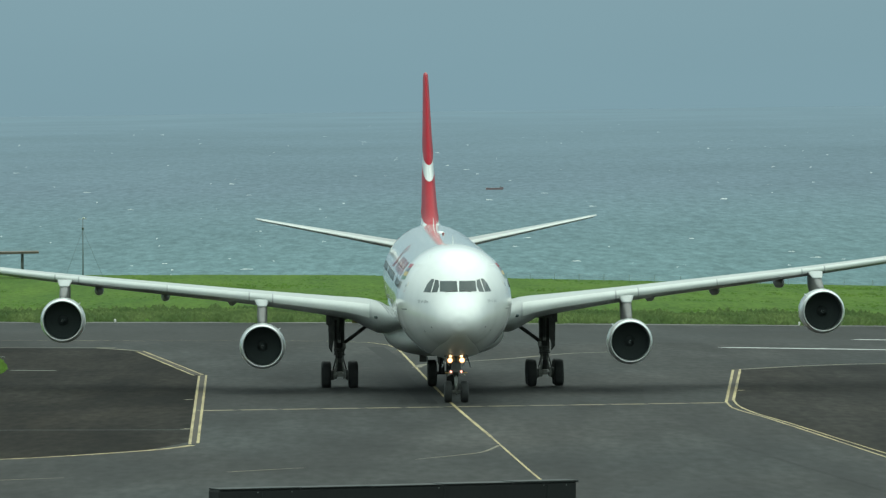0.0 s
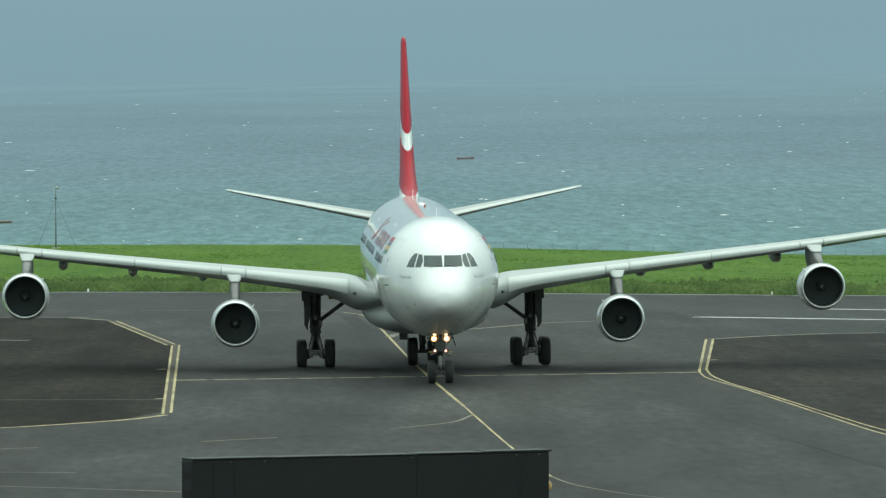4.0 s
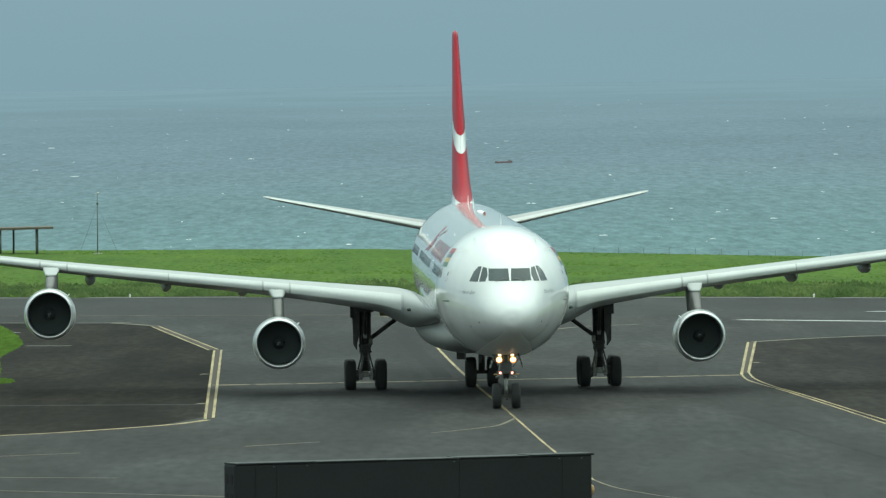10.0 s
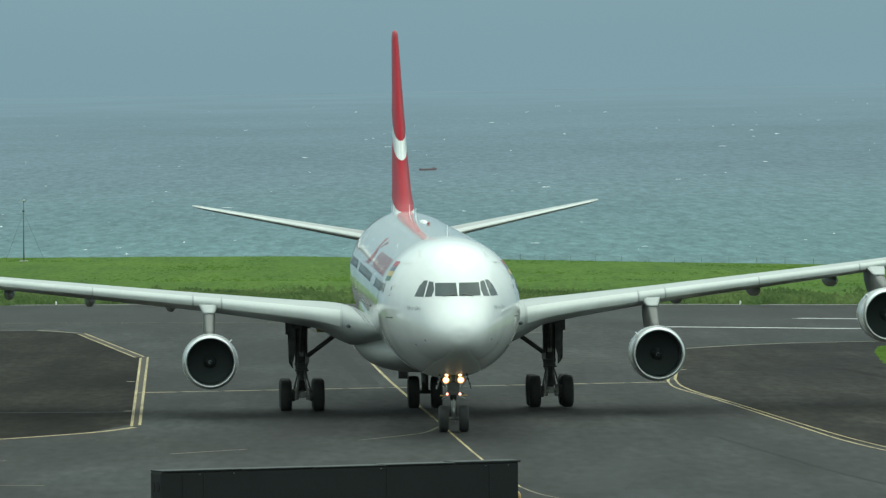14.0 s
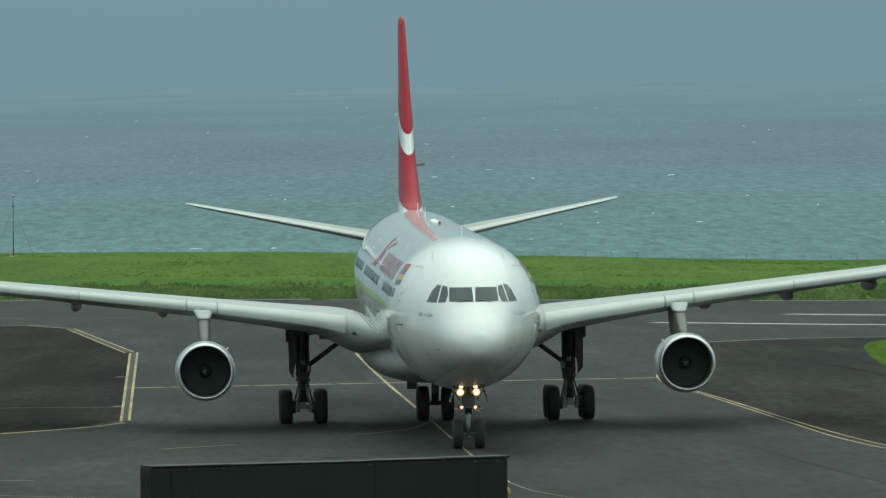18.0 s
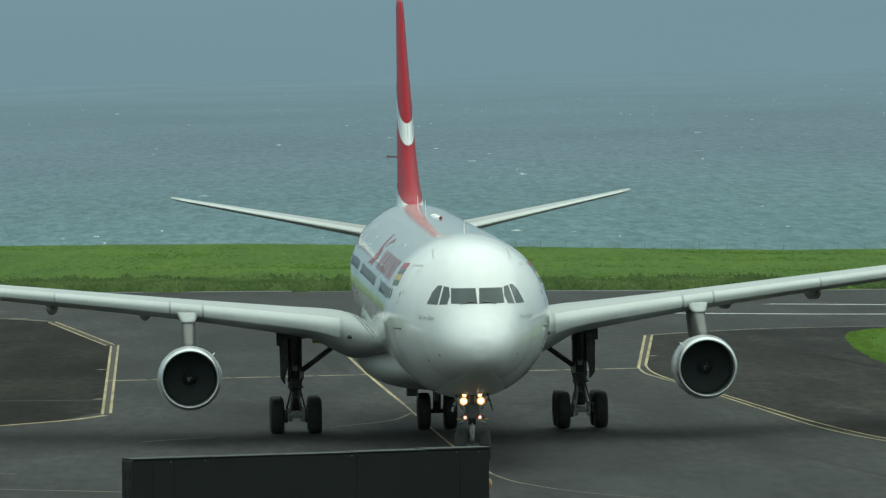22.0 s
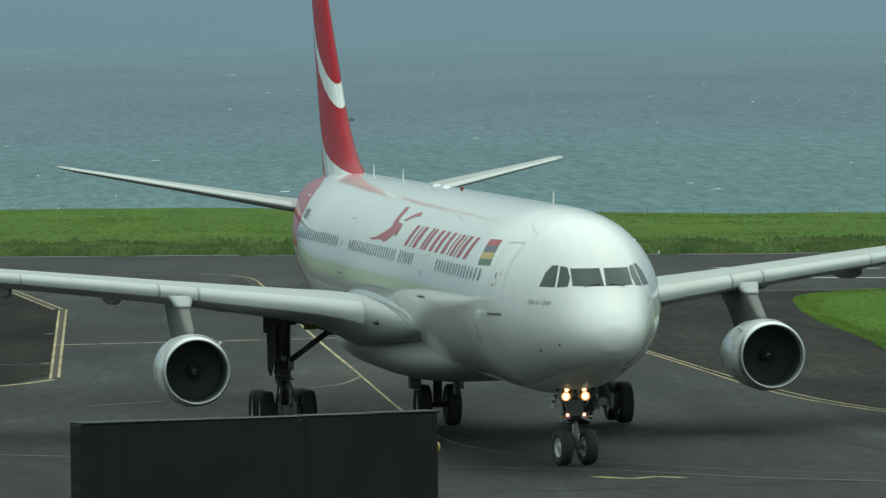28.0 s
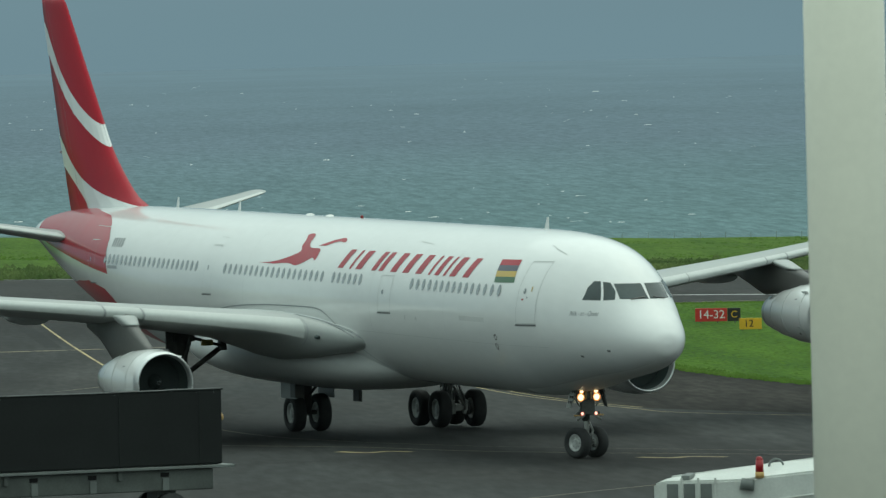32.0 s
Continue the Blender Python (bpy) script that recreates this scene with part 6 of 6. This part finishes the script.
boxed("panel", (-0.62, 0, 0.1), (0.62, 0.16, 0.72), SIGN_YELLOW, sign2, 0.02, "yellow panel")
words("12", 0.55, SIGN_BLACK, sign2, (-0.1, -0.012, 0.41), "black characters 12")
for x in (-0.45, 0.45):
    rod("post", (x, 0.08, -0.05), (x, 0.08, 0.12), 0.035, POST_DARK, sign2)

# open shelter, mast and small mound near the shore
shelter = thing("open_shelter", "open shelter with flat brown roof on thin posts", "shelter", on_apron(-40.15, 742, 3))
bm = bmesh.new()
v0 = [(-9, -3, 2.80), (3.0, -3, 3.10), (3.0, 4, 3.16), (-9, 4, 2.86)]
vv = [bm.verts.new(p) for p in v0] + [bm.verts.new((p[0], p[1], p[2] + (0.22 if p[0] > 0 else 0.34))) for p in v0]
for q in ((3, 2, 1, 0), (4, 5, 6, 7), (0, 1, 5, 4), (1, 2, 6, 5), (2, 3, 7, 6), (3, 0, 4, 7)):
    bm.faces.new([vv[i] for i in q])
part("roof", bm, ROOF_BROWN, shelter, "flat brown roof")
for x, y in ((-8.3, -2), (-5.6, 2.6), (-4.0, -2), (-3.1, -2), (-1.6, 2.6), (1.05, -2), (1.15, 2.6)):
    rod("post", (x, y, 0), (x, y, 3.0), 0.12, POST_DARK, shelter)
    boxed("footing", (x - 0.3, y - 0.3, 0), (x + 0.3, y + 0.3, 0.18), CONCRETE, shelter, 0.02, "pale concrete footing")
bm = bmesh.new()
add_rod(bm, (-6.9, 3, 3.0), (-6.9, 3, 4.2), 0.35, 0.35, 14)
bmesh.ops.create_uvsphere(bm, u_segments=16, v_segments=8, radius=1, matrix=Matrix.Translation((-6.5, 3, 4.55)) @ Matrix.Diagonal((1.3, 0.8, 0.42, 1)))
part("roof_dome", bm, VEHICLE_WHITE, shelter, "white domed cover on the roof", True)
mast = thing("mast", "thin tall pole with a small crossbar at the shore", "mast", on_apron(-32.0, 741))
rod("pole", (0, 0, 0), (0, 0, 7.2), 0.075, POST_DARK, mast, 0.04)
rod("crossbar", (-0.55, 0, 7.0), (0.45, 0, 7.08), 0.03, CONCRETE, mast)
bm = bmesh.new()
bmesh.ops.create_uvsphere(bm, u_segments=10, v_segments=6, radius=0.16, matrix=Matrix.Translation((0, 0, 5.95)))
part("insulator", bm, POST_DARK, mast, "", True)
bm = bmesh.new()
bmesh.ops.create_uvsphere(bm, u_segments=10, v_segments=6, radius=0.13, matrix=Matrix.Translation((0.1, 0, 7.15)))
part("tip_lamp", bm, VEHICLE_WHITE, mast, "", True)
for o in (-2.2, 2.4):
    rod("guy_wire", (0, 0, 5.8), (o, 1.0, 0), 0.012, POST_DARK, mast)
boxed("footing", (-0.5, -0.4, 0), (0.5, 0.4, 0.25), CONCRETE, mast, 0.03, "pale concrete footing")

# low shore fence
fence = thing("shore_fence", "low thin wire fence along the shore", "fence", on_apron(0, 0))
post_me = mesh_of("post", [(-0.03, -0.03, 0), (0.03, -0.03, 0), (0.03, 0.03, 0), (-0.03, 0.03, 0), (-0.03, -0.03, 0.72), (0.03, -0.03, 0.72), (0.03, 0.03, 0.72), (-0.03, 0.03, 0.72)],
                  [(0, 1, 5, 4), (1, 2, 6, 5), (2, 3, 7, 6), (3, 0, 4, 7), (4, 5, 6, 7)])
post_me.materials.append(FENCE_GREY)
for i in range(34):
    x = 14 + i * 2.6
    y = lerp_table(ST, x)[0] - 2
    put("post", post_me, None, fence, "", pose(x, y, 0.1))
for h in (0.4, 0.68):
    bm = bmesh.new()
    for i in range(33):
        x = 14 + i * 2.6
        add_rod(bm, (x, lerp_table(ST, x)[0] - 2, h + 0.1), (x + 2.6, lerp_table(ST, x + 2.6)[0] - 2, h + 0.1), 0.005, None, 4)
    part("wire", bm, FENCE_GREY, fence)

# runway edge lamps in the verge
lamp_me = mesh_of("edge_lamp", [(0.07 * math.cos(a), 0.07 * math.sin(a), z) for z in (0, 0.2) for a in [1.0472 * i for i in range(6)]] + [(0, 0, 0.28)],
                  [(i, (i + 1) % 6, 6 + (i + 1) % 6, 6 + i) for i in range(6)] + [(6 + i, 6 + (i + 1) % 6, 12) for i in range(6)])
lamp_me.materials.append(SIGN_WHITE)
for x in (-70, -45, -19.2, 6, 33, 58, 84):
    ob = put("edge_lamp", lamp_me, None, None, "", on_apron(x, lerp_table(VT, x)[0] - 1.2))
    tagged(ob, "small white runway edge lamp", "edge lamp", "runway edge lamps")

# a small dark red barge on the sea
boat = thing("barge", "small dark red barge lying on the sea", "boat", pose(29.6, 1456, SEA_Z))
bm = bmesh.new()
hullp = [(-2.2, 0.30), (-1.9, -0.15), (1.9, -0.15), (2.3, 0.42), (2.0, 0.62), (1.2, 0.46), (-1.4, 0.42), (-1.8, 0.55)]
for y, k in ((-0.8, 0.92), (0.8, 0.92)):
    for x, z in hullp:
        bm.verts.new((x * k, y, z))
bm.verts.ensure_lookup_table()
n = len(hullp)
bm.faces.new([bm.verts[i] for i in range(n)])
bm.faces.new([bm.verts[n + i] for i in reversed(range(n))])
for i in range(n):
    bm.faces.new([bm.verts[(i + 1) % n], bm.verts[i], bm.verts[n + i], bm.verts[n + (i + 1) % n]])
bmesh.ops.recalc_face_normals(bm, faces=bm.faces)
part("hull", bm, BOAT_RED, boat, "dark red hull")
boxed("wheelhouse", (1.2, -0.4, 0.4), (1.5, 0.4, 0.75), POST_DARK, boat, 0.03)


# ---- what moves ----
def motions():
    walk(airliner, [
        (0, taxiing(4.70, 302.56, 0.82)),        (0.5, taxiing(4.71, 300.86, 0.88)),        (1, taxiing(4.74, 299.12, 0.81)),        (1.5, taxiing(4.79, 297.32, 0.80)),
        (2, taxiing(4.84, 295.43, 0.80)),        (2.5, taxiing(4.89, 293.46, 0.83)),        (3, taxiing(4.91, 291.39, 0.93)),        (3.5, taxiing(4.96, 289.27, 0.97)),
        (5.5, taxiing(5.12, 280.62, 1.11)),        (6, taxiing(5.17, 278.50, 1.07)),        (6.5, taxiing(5.21, 276.42, 1.07)),        (7, taxiing(5.26, 274.35, 1.05)),
        (7.5, taxiing(5.29, 272.23, 1.07)),        (8, taxiing(5.34, 270.03, 1.10)),        (8.5, taxiing(5.41, 267.79, 1.16)),        (9, taxiing(5.48, 265.55, 1.19)),
        (9.5, taxiing(5.56, 263.37, 1.24)),        (10, taxiing(5.60, 261.23, 1.32)),        (10.5, taxiing(5.67, 259.09, 1.33)),        (11, taxiing(5.73, 256.95, 1.37)),
        (11.5, taxiing(5.79, 254.85, 1.35)),        (12, taxiing(5.86, 252.77, 1.37)),        (12.5, taxiing(5.90, 250.69, 1.35)),        (13, taxiing(6.00, 248.59, 1.37)),
        (13.5, taxiing(6.03, 246.42, 1.36)),        (15.5, taxiing(6.28, 237.50, 1.41)),        (16, taxiing(6.33, 235.17, 1.36)),        (16.5, taxiing(6.37, 232.75, 1.39)),
        (17, taxiing(6.42, 230.33, 1.37)),        (17.5, taxiing(6.48, 227.93, 1.37)),        (18, taxiing(6.55, 225.59, 1.38)),        (18.5, taxiing(6.58, 223.35, 1.36)),
        (19, taxiing(6.62, 221.21, 1.35)),        (19.5, taxiing(6.65, 219.14, 1.30)),        (20, taxiing(6.65, 217.07, 1.28)),        (20.5, taxiing(6.68, 215.00, 1.19)),
        (21, taxiing(6.73, 212.89, 1.17)),        (21.5, taxiing(6.76, 210.73, 1.19)),        (22, taxiing(6.81, 208.57, 1.16)),        (22.5, taxiing(6.86, 206.36, 1.17)),
        (23, taxiing(6.93, 204.17, 1.21)),        (23.5, taxiing(7.05, 201.97, 1.31)),        (24, taxiing(7.22, 199.77, 1.57)),        (24.5, taxiing(7.45, 197.58, 1.84)),
        (26.5, taxiing(9.14, 189.00, 4.17)),        (27, taxiing(9.82, 186.87, 5.10)),        (27.5, taxiing(10.48, 184.75, 6.03)),        (28, taxiing(11.26, 182.66, 7.08)),
        (28.5, taxiing(12.07, 180.69, 8.01)),        (29, taxiing(13.00, 178.89, 9.19)),        (29.5, taxiing(14.02, 177.19, 10.45)),        (30, taxiing(15.23, 175.54, 11.96)),
        (30.5, taxiing(16.44, 173.87, 13.41)),        (31, taxiing(17.77, 172.17, 14.89)),        (31.5, taxiing(19.15, 170.45, 16.35)),        (32, taxiing(20.60, 168.70, 17.80)),

    ])
    walk(boat, [(0, pose(30.3, 1456, SEA_Z)), (9, pose(29.2, 1456, SEA_Z)), (23, pose(28.0, 1456, SEA_Z)), (32, pose(29.3, 1456, SEA_Z))])
    # the crests heave and run slowly towards the shore
    for k, ob in enumerate(CRESTS):
        walk(ob, [(t, pose(0.15 * t, -0.7 * t, -0.06 + 0.07 * math.sin(2 * math.pi * t / (3.6 + 0.45 * k) + 2.4 * k))) for t in [0.8 * i for i in range(41)]])
    # wheels roll with the way travelled, and the nose gear steers into the turn
    steer = [(0, 0.0), (22.5, 0.0), (24, 3.5), (26.5, 8.0), (28.5, 13.0), (30, 17.0), (32, 20.0)]
    speed = [(0, 3.5), (4, 4.2), (10, 4.3), (16, 4.8), (20, 4.2), (26, 4.5), (29, 4.0), (32, 4.0)]
    for wh, x, s, r in WHEELS:
        rows, ang, t = [], 0.0, 0.0
        for i in range(161):
            turn = pose(0, 0, 0, 0, 0, lerp_table(steer, t)[0]) if s < 10 else Matrix()
            hub = Matrix.Translation((0, s, 0)) @ turn @ Matrix.Translation((x, 0, r)) if s < 10 else pose(x, s, r)
            rows.append((t, hub @ Matrix.Rotation(ang, 4, "X")))
            ang += lerp_table(speed, t)[0] / r * 0.2
            t += 0.2
        walk(wh, rows)
    walk(steer_leg, [(t, pose(0, NOSE_S, 0, 0, 0, a)) for t, a in steer])


motions()
